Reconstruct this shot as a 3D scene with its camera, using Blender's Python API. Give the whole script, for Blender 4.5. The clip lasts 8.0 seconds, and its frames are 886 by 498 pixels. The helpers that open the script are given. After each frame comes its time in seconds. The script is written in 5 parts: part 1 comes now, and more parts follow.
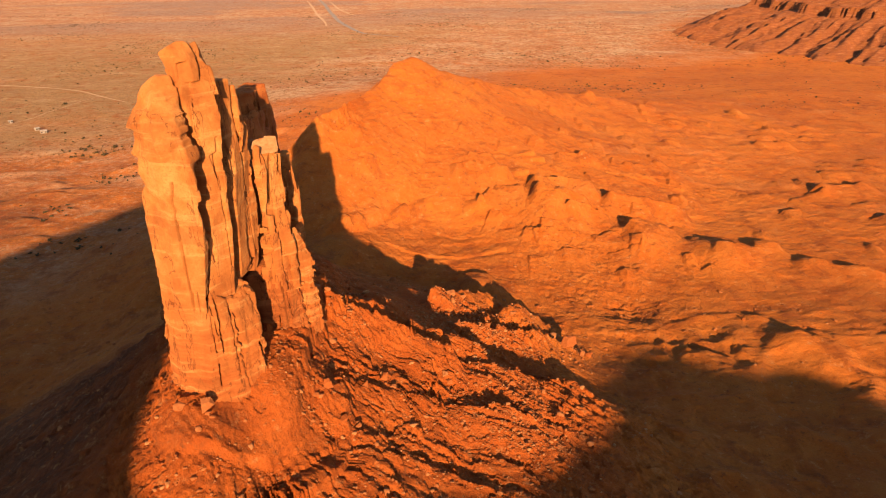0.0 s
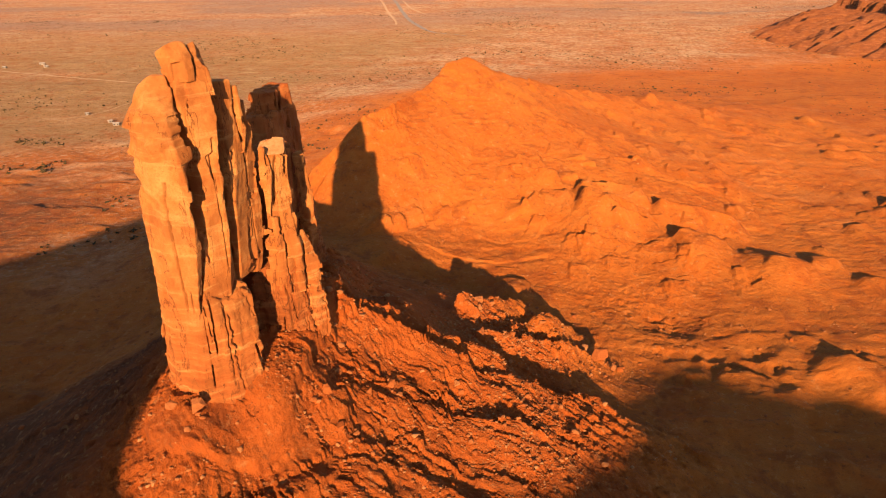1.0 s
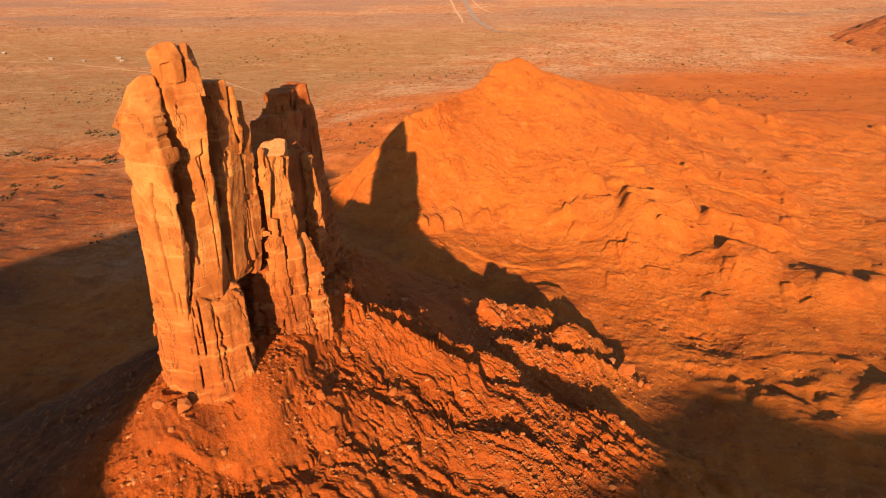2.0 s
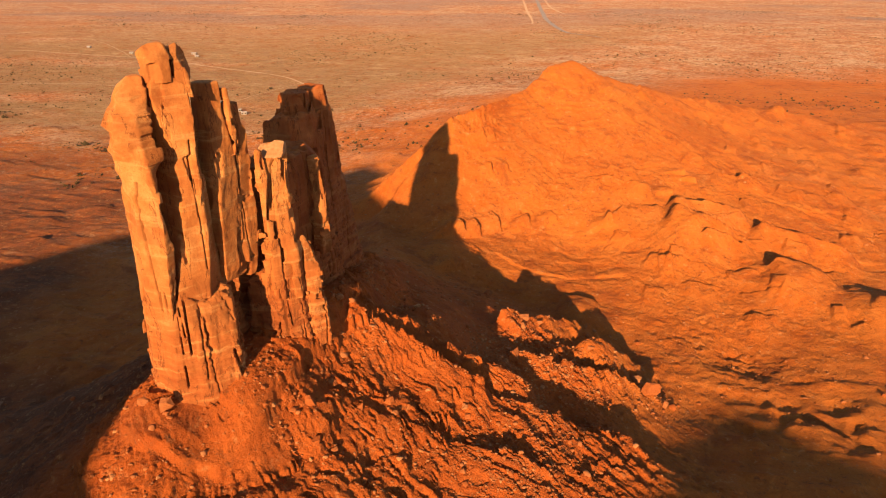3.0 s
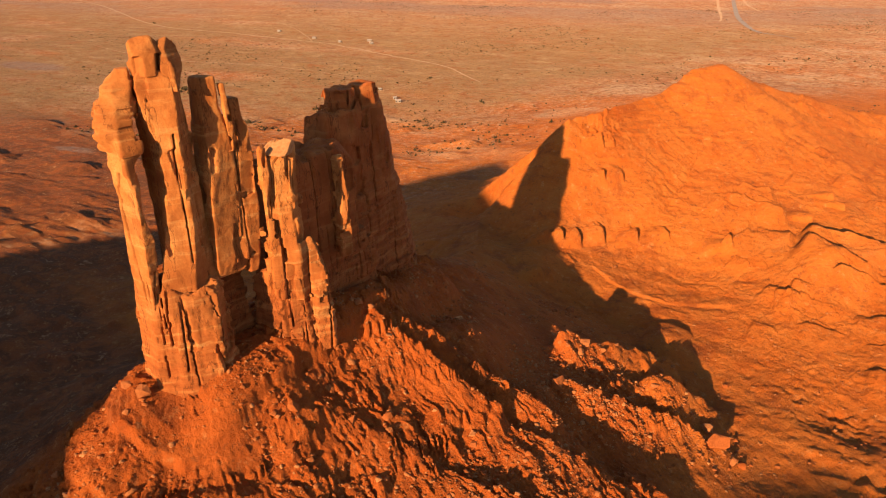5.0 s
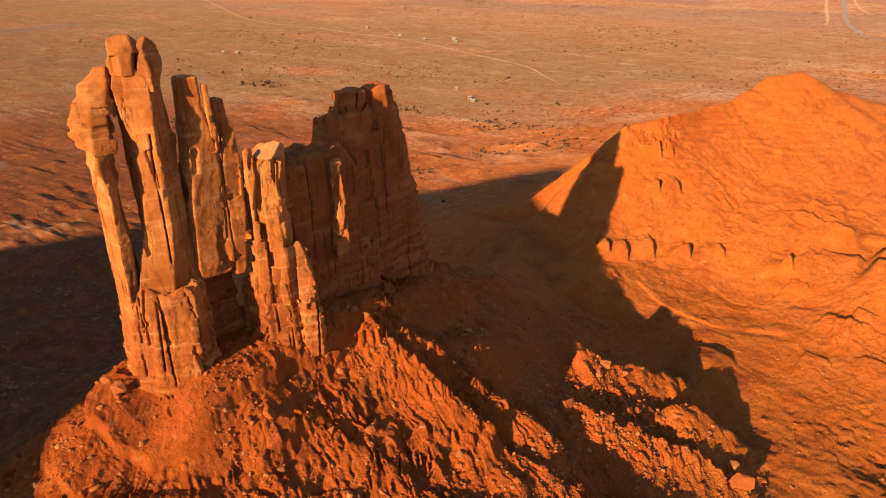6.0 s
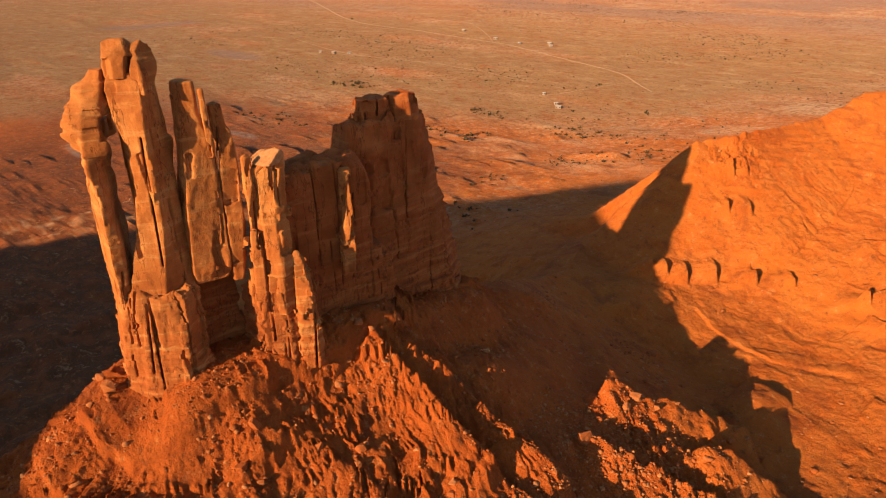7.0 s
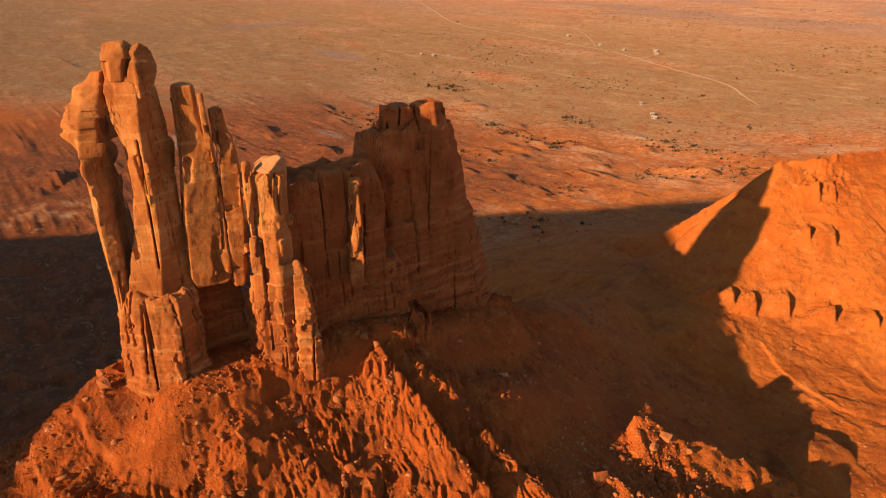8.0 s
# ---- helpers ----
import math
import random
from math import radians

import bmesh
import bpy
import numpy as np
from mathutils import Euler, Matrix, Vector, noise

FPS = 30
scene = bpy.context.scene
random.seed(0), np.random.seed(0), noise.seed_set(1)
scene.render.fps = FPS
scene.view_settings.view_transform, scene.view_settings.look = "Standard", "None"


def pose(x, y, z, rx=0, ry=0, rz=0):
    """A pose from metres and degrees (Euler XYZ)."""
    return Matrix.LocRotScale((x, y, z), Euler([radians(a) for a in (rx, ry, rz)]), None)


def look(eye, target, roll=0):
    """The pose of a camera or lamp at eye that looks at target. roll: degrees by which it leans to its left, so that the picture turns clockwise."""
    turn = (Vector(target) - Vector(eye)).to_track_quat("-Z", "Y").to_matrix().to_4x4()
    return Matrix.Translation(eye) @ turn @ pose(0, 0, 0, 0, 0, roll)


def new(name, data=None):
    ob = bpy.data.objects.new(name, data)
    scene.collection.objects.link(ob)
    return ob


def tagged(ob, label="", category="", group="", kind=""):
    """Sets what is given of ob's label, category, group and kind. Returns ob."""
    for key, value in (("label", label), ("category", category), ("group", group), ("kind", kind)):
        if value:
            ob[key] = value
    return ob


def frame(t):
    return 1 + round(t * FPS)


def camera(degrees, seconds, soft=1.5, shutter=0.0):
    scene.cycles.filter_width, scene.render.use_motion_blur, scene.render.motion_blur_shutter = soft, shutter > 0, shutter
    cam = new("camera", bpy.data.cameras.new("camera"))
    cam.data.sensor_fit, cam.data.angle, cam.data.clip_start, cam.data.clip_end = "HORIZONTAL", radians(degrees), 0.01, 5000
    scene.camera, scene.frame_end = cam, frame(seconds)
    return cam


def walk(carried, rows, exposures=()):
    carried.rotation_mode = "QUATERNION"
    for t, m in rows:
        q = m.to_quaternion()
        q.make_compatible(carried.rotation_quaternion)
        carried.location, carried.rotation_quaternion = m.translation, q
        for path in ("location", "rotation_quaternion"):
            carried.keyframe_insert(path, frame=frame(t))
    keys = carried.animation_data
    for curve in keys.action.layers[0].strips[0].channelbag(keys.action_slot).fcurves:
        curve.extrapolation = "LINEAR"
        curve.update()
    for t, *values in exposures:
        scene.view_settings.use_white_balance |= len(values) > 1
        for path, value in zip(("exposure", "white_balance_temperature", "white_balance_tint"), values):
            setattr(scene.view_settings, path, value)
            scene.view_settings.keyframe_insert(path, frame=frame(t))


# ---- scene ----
cam = camera(62.5, 8.0, soft=1.1)
PATH = [
    (0, (0.043, -0.034, 190.043), (0.031, 1.809, 189.268), -0.9),
    (0.5, (7.413, 2.8, 190.002), (7.297, 4.64, 189.226), -0.9),
    (1, (14.477, 5.965, 189.957), (14.282, 7.798, 189.182), -1.0),
    (1.5, (21.477, 9.468, 189.941), (21.201, 11.292, 189.166), -0.9),
    (1.7, (24.346, 11.019, 189.94), (24.032, 12.835, 189.165), -1.0),
    (2.8, (40.558, 20.475, 189.955), (40.05, 22.248, 189.181), -0.9),
    (3, (43.519, 22.436, 189.951), (42.973, 24.197, 189.178), -0.9),
    (3.5, (50.94, 27.884, 189.969), (50.296, 29.612, 189.195), -0.9),
    (4, (58.415, 34.113, 190.015), (57.667, 35.797, 189.237), -0.8),
    (4.5, (65.997, 41.264, 190.075), (65.142, 42.894, 189.293), -0.8),
    (4.7, (68.98, 44.542, 190.082), (68.08, 46.146, 189.298), -0.8),
    (6, (87.28, 68.905, 190.105), (86.127, 70.336, 189.316), -0.7),
    (6.5, (92.818, 79.066, 190.108), (91.565, 80.413, 189.323), -0.7),
    (7, (97.412, 89.572, 190.095), (96.068, 90.831, 189.315), -0.6),
    (7.5, (101.252, 100.431, 190.071), (99.819, 101.591, 189.295), -0.5),
    (8, (104.546, 111.955, 190.081), (103.027, 113.004, 189.311), -0.4),
]
walk(cam, [(t, look(eye, target, roll)) for t, eye, target, roll in PATH],
     exposures=((0.0, 0.76, 6620, 10), (8.0, 0.74, 6600, 10)))

# ---------------------------------------------------------------- light
SUN_TO = Vector((0.105, -0.95, 0.272)).normalized()      # towards the sun
SUN_EL = math.asin(SUN_TO.z)
SUN_AZ = math.atan2(SUN_TO.x, SUN_TO.y)

world = bpy.data.worlds.new("sky")
scene.world = world
world.use_nodes = True
wn = world.node_tree.nodes
wl = world.node_tree.links
wn.clear()
w_out = wn.new("ShaderNodeOutputWorld")
w_bg = wn.new("ShaderNodeBackground")
w_sky = wn.new("ShaderNodeTexSky")
w_sky.sky_type = "NISHITA"
w_sky.sun_disc = False
w_sky.sun_elevation = SUN_EL
w_sky.sun_rotation = SUN_AZ
w_sky.altitude = 1600
w_sky.dust_density = 1.5
w_bg.inputs["Strength"].default_value = 0.086
wl.new(w_sky.outputs["Color"], w_bg.inputs["Color"])
wl.new(w_bg.outputs["Background"], w_out.inputs["Surface"])

sun_data = bpy.data.lights.new("sun", "SUN")
sun_data.energy = 5.0
sun_data.angle = radians(0.53)
sun_data.color = (1.0, 0.67, 0.37)
sun = new("sun", sun_data)
sun.matrix_world = look(SUN_TO * 1000, (0, 0, 0))


# ---------------------------------------------------------------- noise
def hash2(ix, iy, seed):
    """A number from 0 to 1 for each whole place."""
    h = np.atleast_1d(np.asarray(ix).astype(np.int64).astype(np.uint32) * np.uint32(374761393) + np.asarray(iy).astype(np.int64).astype(np.uint32) * np.uint32(668265263)
                      + np.uint32((seed * 144269504) & 0xFFFFFFFF))
    h = (h ^ (h >> np.uint32(13))) * np.uint32(1274126177)
    h = (h ^ (h >> np.uint32(16))) * np.uint32(2246822519)
    return (((h ^ (h >> np.uint32(15))) & np.uint32(0xFFFFFF)) / float(0xFFFFFF)).reshape(np.shape(ix))


def vnoise(x, y, seed=0):
    """Value noise, -1 to 1."""
    x, y = np.asarray(x, float), np.asarray(y, float)
    ix, iy = np.floor(x), np.floor(y)
    fx, fy = x - ix, y - iy
    ux, uy = fx * fx * fx * (fx * (fx * 6 - 15) + 10), fy * fy * fy * (fy * (fy * 6 - 15) + 10)
    if x.size > 64:
        x0, y0 = int(ix.min()), int(iy.min())
        nx, ny = int(ix.max()) - x0 + 2, int(iy.max()) - y0 + 2
        if nx * ny < x.size:
            # few knots: work each out once
            kx, ky = np.meshgrid(np.arange(nx) + x0, np.arange(ny) + y0)
            table = hash2(kx, ky, seed).ravel()
            at = ((iy - y0) * nx + (ix - x0)).astype(np.int64)
            a, b, c, d = table[at], table[at + 1], table[at + nx], table[at + nx + 1]
            return ((a + (b - a) * ux) * (1 - uy) + (c + (d - c) * ux) * uy) * 2 - 1
    a, b = hash2(ix, iy, seed), hash2(ix + 1, iy, seed)
    c, d = hash2(ix, iy + 1, seed), hash2(ix + 1, iy + 1, seed)
    return ((a + (b - a) * ux) * (1 - uy) + (c + (d - c) * ux) * uy) * 2 - 1


def fbm(x, y, octaves=4, seed=0, gain=0.5):
    total, amp, norm = 0.0, 1.0, 0.0
    for k in range(octaves):
        c, s = math.cos(0.7 * k), math.sin(0.7 * k)
        f = 2.03 ** k
        total = total + amp * vnoise((c * x - s * y) * f + 17.3 * k, (s * x + c * y) * f - 9.1 * k, seed + k)
        norm += amp
        amp *= gain
    return total / norm


def ridged(x, y, octaves=3, seed=0):
    total, amp, norm = 0.0, 1.0, 0.0
    for k in range(octaves):
        f = 2.1 ** k
        total = total + amp * (1 - 2 * np.abs(vnoise(x * f + 5.7 * k, y * f + 3.3 * k, seed + k)))
        norm += amp
        amp *= 0.5
    return total / norm


def smooth(a, b, v):
    t = np.clip((v - a) / (b - a), 0, 1)
    return t * t * (3 - 2 * t)


def smax(a, b, k):
    h = np.clip(0.5 + 0.5 * (a - b) / k, 0, 1)
    return b + (a - b) * h + k * h * (1 - h)


def along(x, y, a, b):
    """Distance to the line from a to b, the share along it, and the side (positive: to the right of it)."""
    ax, ay, bx, by = a[0], a[1], b[0], b[1]
    dx, dy = bx - ax, by - ay
    n = dx * dx + dy * dy
    t = np.clip(((x - ax) * dx + (y - ay) * dy) / n, 0, 1)
    px, py = x - ax - t * dx, y - ay - t * dy
    side = (x - ax) * dy - (y - ay) * dx
    return np.hypot(px, py), t, side


# ---------------------------------------------------------------- the lie of the land
WALL_S, WALL_N = (-50, 138), (-54, 229)

# crest of the red butte: x, y, height, fall of its near side, how far it flattens out below
CREST = [(-120, 414, 54, 0.62, 0), (-76, 428, 93, 0.72, 0), (-63, 447, 98, 0.72, 0), (-47, 500, 100, 0.58, 0.25), (-36, 535, 110, 0.46, 1),
         (-26, 556, 112, 0.46, 1), (-4, 582, 97, 0.40, 1), (50, 625, 76, 0.33, 1), (130, 680, 58, 0.25, 1)]
# sky line of the mesa that stands behind the camera and shades the valley
MESA_Y = -400
MESA = [(-900, 90), (-560, 118), (-396, 150), (-264, 216), (-152, 262), (-107, 286), (-80, 297), (-50, 290), (-32, 285), (-20, 278), (-12, 252), (-6, 236),
        (8, 228), (70, 219.5), (100, 219.5), (120, 217), (162, 222), (216, 217), (270, 194), (350, 140), (460, 55), (700, 30)]


# broad swells and hollows of the slopes: x, y, lift, reach
SWELLS_TALUS = ((-41, 129, -8.5, 8), (-29, 136, -3.5, 7), (-29, 152, 3.0, 6), (-28, 198, 5.5, 8), (-36, 192, 3.0, 5), (-22, 220, 6.0, 11),
                (-17, 183, -4.0, 6), (20, 216, -6.5, 11), (6, 229, -2.5, 6), (30, 263, 7.0, 13), (15, 249, 2.5, 8))
SWELLS_BENCH = ((15, 315, 6.0, 11), (-55, 276, 5.0, 16), (-53, 345, 8.5, 17), (-66, 373, 7.0, 13), (62, 400, 7.5, 17), (108, 370, 9.0, 19), (146, 357, 9.0, 19),
                (86, 309, -5.0, 17), (-116, 392, -8.0, 16), (-76, 420, 5.0, 12))


def scarp(x, y, h, a, b, lift):
    """A thin ledge from a to b that drops away from the sun."""
    near = (x > a[0] - 25) & (x < b[0] + 25) & (y > min(a[1], b[1]) - 25) & (y < max(a[1], b[1]) + 25)
    if not np.any(near):
        return
    xx, yy = x[near], y[near]
    dd, tt, sd = along(xx, yy + 1.6 * fbm(xx / 19, yy / 19, 3, 75), a, b)
    ends = smooth(0.0, 0.15, tt) * smooth(1.0, 0.8, tt) * (1 + 0.35 * vnoise(xx / 8, yy / 8, 76))
    h[near] += lift * ends * np.where(sd > 0, np.exp(-(dd / 12) ** 2), np.exp(-(dd / 0.6) ** 2))


def ground(x, y):
    """Height of the ground."""
    x, y = np.asarray(x, float), np.asarray(y, float)
    far = np.hypot(x + 30, y - 250)
    wx = x + 14 * fbm(x / 60, y / 60, 3, 11)
    wy = y + 14 * fbm(x / 60, y / 60, 3, 12)

    # plain, and the red bench that carries the buttes
    h = 6 + 5 * fbm(x / 420, y / 420, 3, 1) + 1.6 * fbm(x / 60, y / 60, 3, 2) * smooth(1400, 500, far)
    bench = smooth(-330, 20, wx + 0.12 * (wy - 400)) * smooth(1250, 640, wy) * smooth(900, 380, wx)
    h = h + 27 * bench
    h = h + 10 * smooth(-60, -320, wx) * smooth(700, 350, wy) * smooth(-900, -300, wx)
    # low wrinkles of the bench: scarps that drop away from the sun
    f = (wy + 0.28 * wx + 9 * fbm(x / 35, y / 35, 3, 31)) / 27
    patch = smooth(0.05, 0.45, fbm(x / 70, y / 45, 3, 33)) * smooth(280, 330, y + 0.15 * x) * smooth(1300, 500, far)
    saw = (f - np.floor(f))
    h = h + patch * smooth(430, 500, y) * 0.8 * (np.clip(saw / 0.86, 0, 1) - smooth(0.88, 0.97, saw) - 0.4)

    # red butte
    butte = np.full_like(h, -200.0)
    s_along = np.zeros_like(h)
    run = 0.0
    for a, b in zip(CREST[:-1], CREST[1:]):
        d, t, side = along(x, y, a, b)
        slope = a[3] + (b[3] - a[3]) * t
        slope = np.where(side < 0, np.maximum(slope * 1.75, 0.9), slope)
        cz = a[2] + (b[2] - a[2]) * t
        leng = math.hypot(b[0] - a[0], b[1] - a[1])
        steep = cz - slope * d - 2.0 * smooth(0, 8, d)
        wide = np.where(side < 0, 0, a[4] + (b[4] - a[4]) * t)
        hh = steep + wide * (28 + (cz - 28) * np.exp(-(np.hypot(d, 8) - 8) / 104) - 0.12 * np.clip(d - 170, 0, None) - steep)
        better = hh > butte
        s_along = np.where(better, run + t * leng, s_along)
        butte = np.where(better, hh, butte)
        run += leng
    drop = np.clip(112 - butte, 0, 80)
    warp = s_along + 0.35 * y + 5 * fbm(x / 30, y / 30, 2, 41)
    flute = ridged(warp / 11, butte / 60, 3, 42)
    butte = butte + flute * (0.1 + 0.4 * smooth(4, 40, drop)) + 0.7 * fbm(x / 22, y / 22, 4, 44) + 0.14 * ridged(warp / 4.2, butte / 30, 3, 43)
    # a few ledges of its harder beds
    bed = (butte + 0.07 * x + 2.5 * fbm(x / 45, y / 45, 2, 45)) / 7.7
    frac = bed - np.floor(bed)
    hard = smooth(0.12, 0.4, fbm(x / 24, y / 24 + np.floor(bed) * 3.7, 3, 46))
    butte = butte + 1.1 * (smooth(0.45, 0.51, frac) - frac) * hard
    butte = butte - 9 * np.exp(-((x - 2) / 38) ** 2 - ((y - 380) / 28) ** 2)
    # thin beds under the western crest, and flutes below them
    thin = (butte + 0.05 * x + 2.4 * fbm(x / 26, y / 26, 3, 47)) / 2.9
    frac = thin - np.floor(thin)
    west_face = smooth(70, 0, x) * smooth(640, 560, y)
    butte = butte + west_face * (0.3 + 0.7 * smooth(38, 20, drop)) * 1.5 * (smooth(0.42, 0.54, frac) - frac) * smooth(-0.15, 0.3, fbm(x / 16, y / 16 + 2.1 * np.floor(thin), 3, 48))
    butte = butte + 0.9 * ridged((warp + 3 * fbm(x / 9, y / 9, 2, 39)) / 6.4, butte / 30, 3, 40) * smooth(12, 50, drop) * smooth(-0.4, 0.2, fbm(x / 30, y / 30, 2, 38))
    # fine rills down its face
    butte = butte + 0.13 * (1 - 2 * np.abs(vnoise(warp / 2.3, butte / 9, 49))) * smooth(2, 12, drop)
    h = smax(butte, h, 5.0)

    # saddle between the butte and the rock wall
    d, t, side = along(x, y, (-54, 225), (-82, 335))
    h = smax(86 - 34 * t - 0.46 * d + 1.2 * fbm(x / 18, y / 18, 3, 51), h, 6.0)
    d, t, side = along(x, y, (-82, 335), (-118, 402))
    h = smax(50 + 2 * t - 0.34 * d + 1.2 * fbm(x / 18, y / 18, 3, 52), h, 6.0)

    # talus cone round the rock wall
    d, t, side = along(x, y, WALL_S, WALL_N)
    d = np.clip(d - 10.5, 0, None)
    px, py = WALL_S[0] + t * (WALL_N[0] - WALL_S[0]), WALL_S[1] + t * (WALL_N[1] - WALL_S[1])
    ang = np.arctan2(y - py, x - px)
    rim = t * 91 + ang * 27 + 0.25 * d + 4 * fbm(x / 16, y / 16, 2, 61) + 1.6 * fbm(x / 4.5, y / 4.5, 3, 60)
    foot = 99.5 - 12 * smooth(188, 240, y)
    west = smooth(4, -10, x + 52)
    tal = foot - (0.585 + 0.15 * west) * d + 0.0004 * np.minimum(d, 160) ** 2
    tal = tal - 5.0 * smooth(200, 260, y) * smooth(20, 50, d) - 6.0 * smooth(199, 220, y) * smooth(3, 12, d) * smooth(48, 34, d) * smooth(-56, -46, x)
    tal = tal - 5.5 * smooth(2, 12, d) * smooth(64, 40, d) * smooth(-50, -40, x) * smooth(225, 200, y)
    dd, tt, sd = along(x, y, (-36, 186), (4, 193))
    calm = 1 - 0.75 * np.exp(-(dd / 8) ** 2)
    # the side that falls to the saddle is smoother
    lee = 1 - 0.7 * smooth(200, 224, y) * smooth(-50, -36, x) * smooth(16, -6, x)
    front = 1 - 0.2 * smooth(152, 134, y)
    gul = calm * ridged(rim / 9.5, d / 55, 3, 62)
    tal = tal + lee * gul * (0.6 + 0.7 * smooth(3, 26, d)) + lee * (0.45 * fbm(x / 9, y / 9, 4, 63) + 0.16 * ridged(x / 2.6, y / 2.6, 3, 64))
    tal = tal + lee * front * calm * 0.4 * ridged(rim / 4.4, d / 16, 3, 65) * smooth(2, 10, d)
    pipes = 1 - 2 * np.abs(vnoise(rim / 1.5, d / 14, 69))
    runs = t * 91 + ang * 30 + 2.2 * fbm(x / 11, y / 11, 2, 59)
    tal = tal + (1 - front) / 0.2 * smooth(4, 12, d) * (0.85 * ridged(runs / 4.6, d / 60, 2, 58) + 0.35 * (1 - 2 * np.abs(vnoise(runs / 1.3, d / 30, 57))))
    tal = tal + lee * (0.36 * front * pipes + 0.3 * (1 - 2 * np.abs(vnoise(rim / 0.9, d / 9, 70)))) * smooth(2, 10, d)
    # broken beds that stand out of the scree
    bed = (tal + 0.10 * x - 0.05 * y + 1.6 * fbm(x / 14, y / 14, 3, 66) + 0.7 * pipes) / 3.9
    frac = bed - np.floor(bed)
    hard = smooth(-0.3, 0.25, fbm(x / 26, y / 26, 2, 67))
    tal = tal + lee * calm * 1.15 * (smooth(0.47, 0.53, frac) - frac) * hard
    bed = (tal + 0.22 * x - 0.08 * y + 0.5 * fbm(x / 6, y / 6, 2, 56)) / 1.15
    frac = bed - np.floor(bed)
    tal = tal + lee * 0.75 * (smooth(0.46, 0.54, frac) - frac) * smooth(-0.25, 0.2, fbm(x / 17, y / 17, 2, 57))
    # angular rubble
    qx, qy = x + 0.9 * fbm(x / 3, y / 3, 2, 53), y + 0.9 * fbm(x / 3, y / 3, 2, 54)
    broken = lee * (1 - 0.7 * (1 - front) / 0.2) * (0.3 + 0.9 * smooth(-0.15, 0.25, fbm(x / 15, y / 15, 3, 55)))
    tal = tal + broken * (0.5 * hash2(np.floor((qx + 0.3 * qy) / 1.5), np.floor((qy - 0.3 * qx) / 1.5), 58) + 1.3 * hash2(np.floor((qx - 0.4 * qy) / 3.4), np.floor((qy + 0.4 * qx) / 3.1), 59) ** 3 - 0.35)
    tal = tal - 5.0 * np.exp(-((x + 37) / 8) ** 2 - ((y - 222) / 15) ** 2)
    # a ledge round the foot of the pillars
    lip = d + 1.8 * fbm(x / 6, y / 6, 3, 68)
    tal = tal - 3.0 * smooth(4.8, 5.6, lip) * smooth(212, 194, y) + 1.5 - 2.0 * smooth(15.5, 16.2, lip) * smooth(175, 150, y)
    # tilted ribs that run down to the valley
    for a, b, lift, wide in (((-36, 188), (4, 197), 7.0, 11.0), ((-25, 201), (14, 213), 4.0, 6.0), ((2, 231), (52, 261), 4.5, 9.0),
                             ((-8, 252), (24, 296), 7.5, 10.0), ((20, 262), (66, 300), 5.5, 7.0), ((-30, 160), (20, 176), 2.2, 7.0)):
        dd, tt, sd = along(x, y, a, b)
        dd = dd + 1.2 * fbm(x / 7, y / 7, 3, 71)
        # the sunny side falls gently, the far side breaks off
        near = np.where(sd > 0, np.exp(-(dd / wide) ** 2), np.exp(-(dd / 1.7) ** 2))
        end = smooth(0.0, 0.05, tt) * smooth(1.0, 0.93, tt)
        tal = tal + lift * near * (0.35 + 0.65 * end) * (1 + 0.25 * fbm(x / 8, y / 8, 2, 72))
    for px, py, lift, wide in SWELLS_TALUS:
        tal = tal + lift * np.exp(-((x - px) ** 2 + (y - py) ** 2) / (wide * wide))
    # coarse rubble over the outer ribs
    heap = np.exp(-((x - 22) / 24) ** 2 - ((y - 252) / 22) ** 2)
    tal = tal + heap * (1.5 * hash2(np.floor((qx - 0.5 * qy) / 2.3), np.floor((qy + 0.5 * qx) / 2.1), 187) ** 2 + 0.7 * ridged(x / 3.4, y / 3.4, 3, 188) - 0.5)
    # two hard beds that crop out level round the cone as low cliffs with fluted fronts
    for level, high, seed in ((95.2, 3.6, 171), (85.0, 3.2, 172), (76.0, 2.4, 173)):
        slot = smooth(0.35, 0.8, 1 - 2 * np.abs(vnoise(rim / 2.3, rim * 0 + level, seed + 8)))
        at = tal + 0.9 * pipes - 2.6 * slot + 1.2 * fbm(x / 10, y / 10, 3, seed) + 0.05 * (x + 45)
        keep = smooth(-0.35, 0.05, fbm(x / 22, y / 22, 2, seed + 5)) * smooth(60, 45, d) * lee
        tal = tal + high * keep * (smooth(level - 0.35, level + 0.35, at) - smooth(level - 4.2, level + 4.2, at))
    h = smax(tal, h, 4.0)
    for px, py, lift, wide in SWELLS_BENCH:
        h = h + lift * np.exp(-((x - px) ** 2 + (y - py) ** 2) / (wide * wide))

    # thin scarps of the bench, dropping away from the sun
    for a, b, lift in (((1, 441), (44, 439), 2.0), ((47, 428), (96, 430), 3.4), ((92, 420), (150, 413), 3.4), ((48, 413), (88, 403), 2.6), ((66, 393), (94, 400), 2.0), ((98, 379), (129, 387), 2.6),
                       ((17, 400), (28, 420), 1.5), ((28, 420), (48, 422), 1.8), ((72, 482), (108, 488), 1.8), ((180, 351), (222, 329), 1.9), ((165, 372), (184, 368), 1.8), ((240, 462), (288, 474), 2.4),
                       ((136, 275), (166, 253), 1.7), ((97, 266), (117, 253), 1.6), ((246, 575), (282, 578), 2.0), ((4, 331), (24, 330), 1.5)):
        scarp(x, y, h, a, b, 1.9 * lift)
    dice = np.random.RandomState(31)
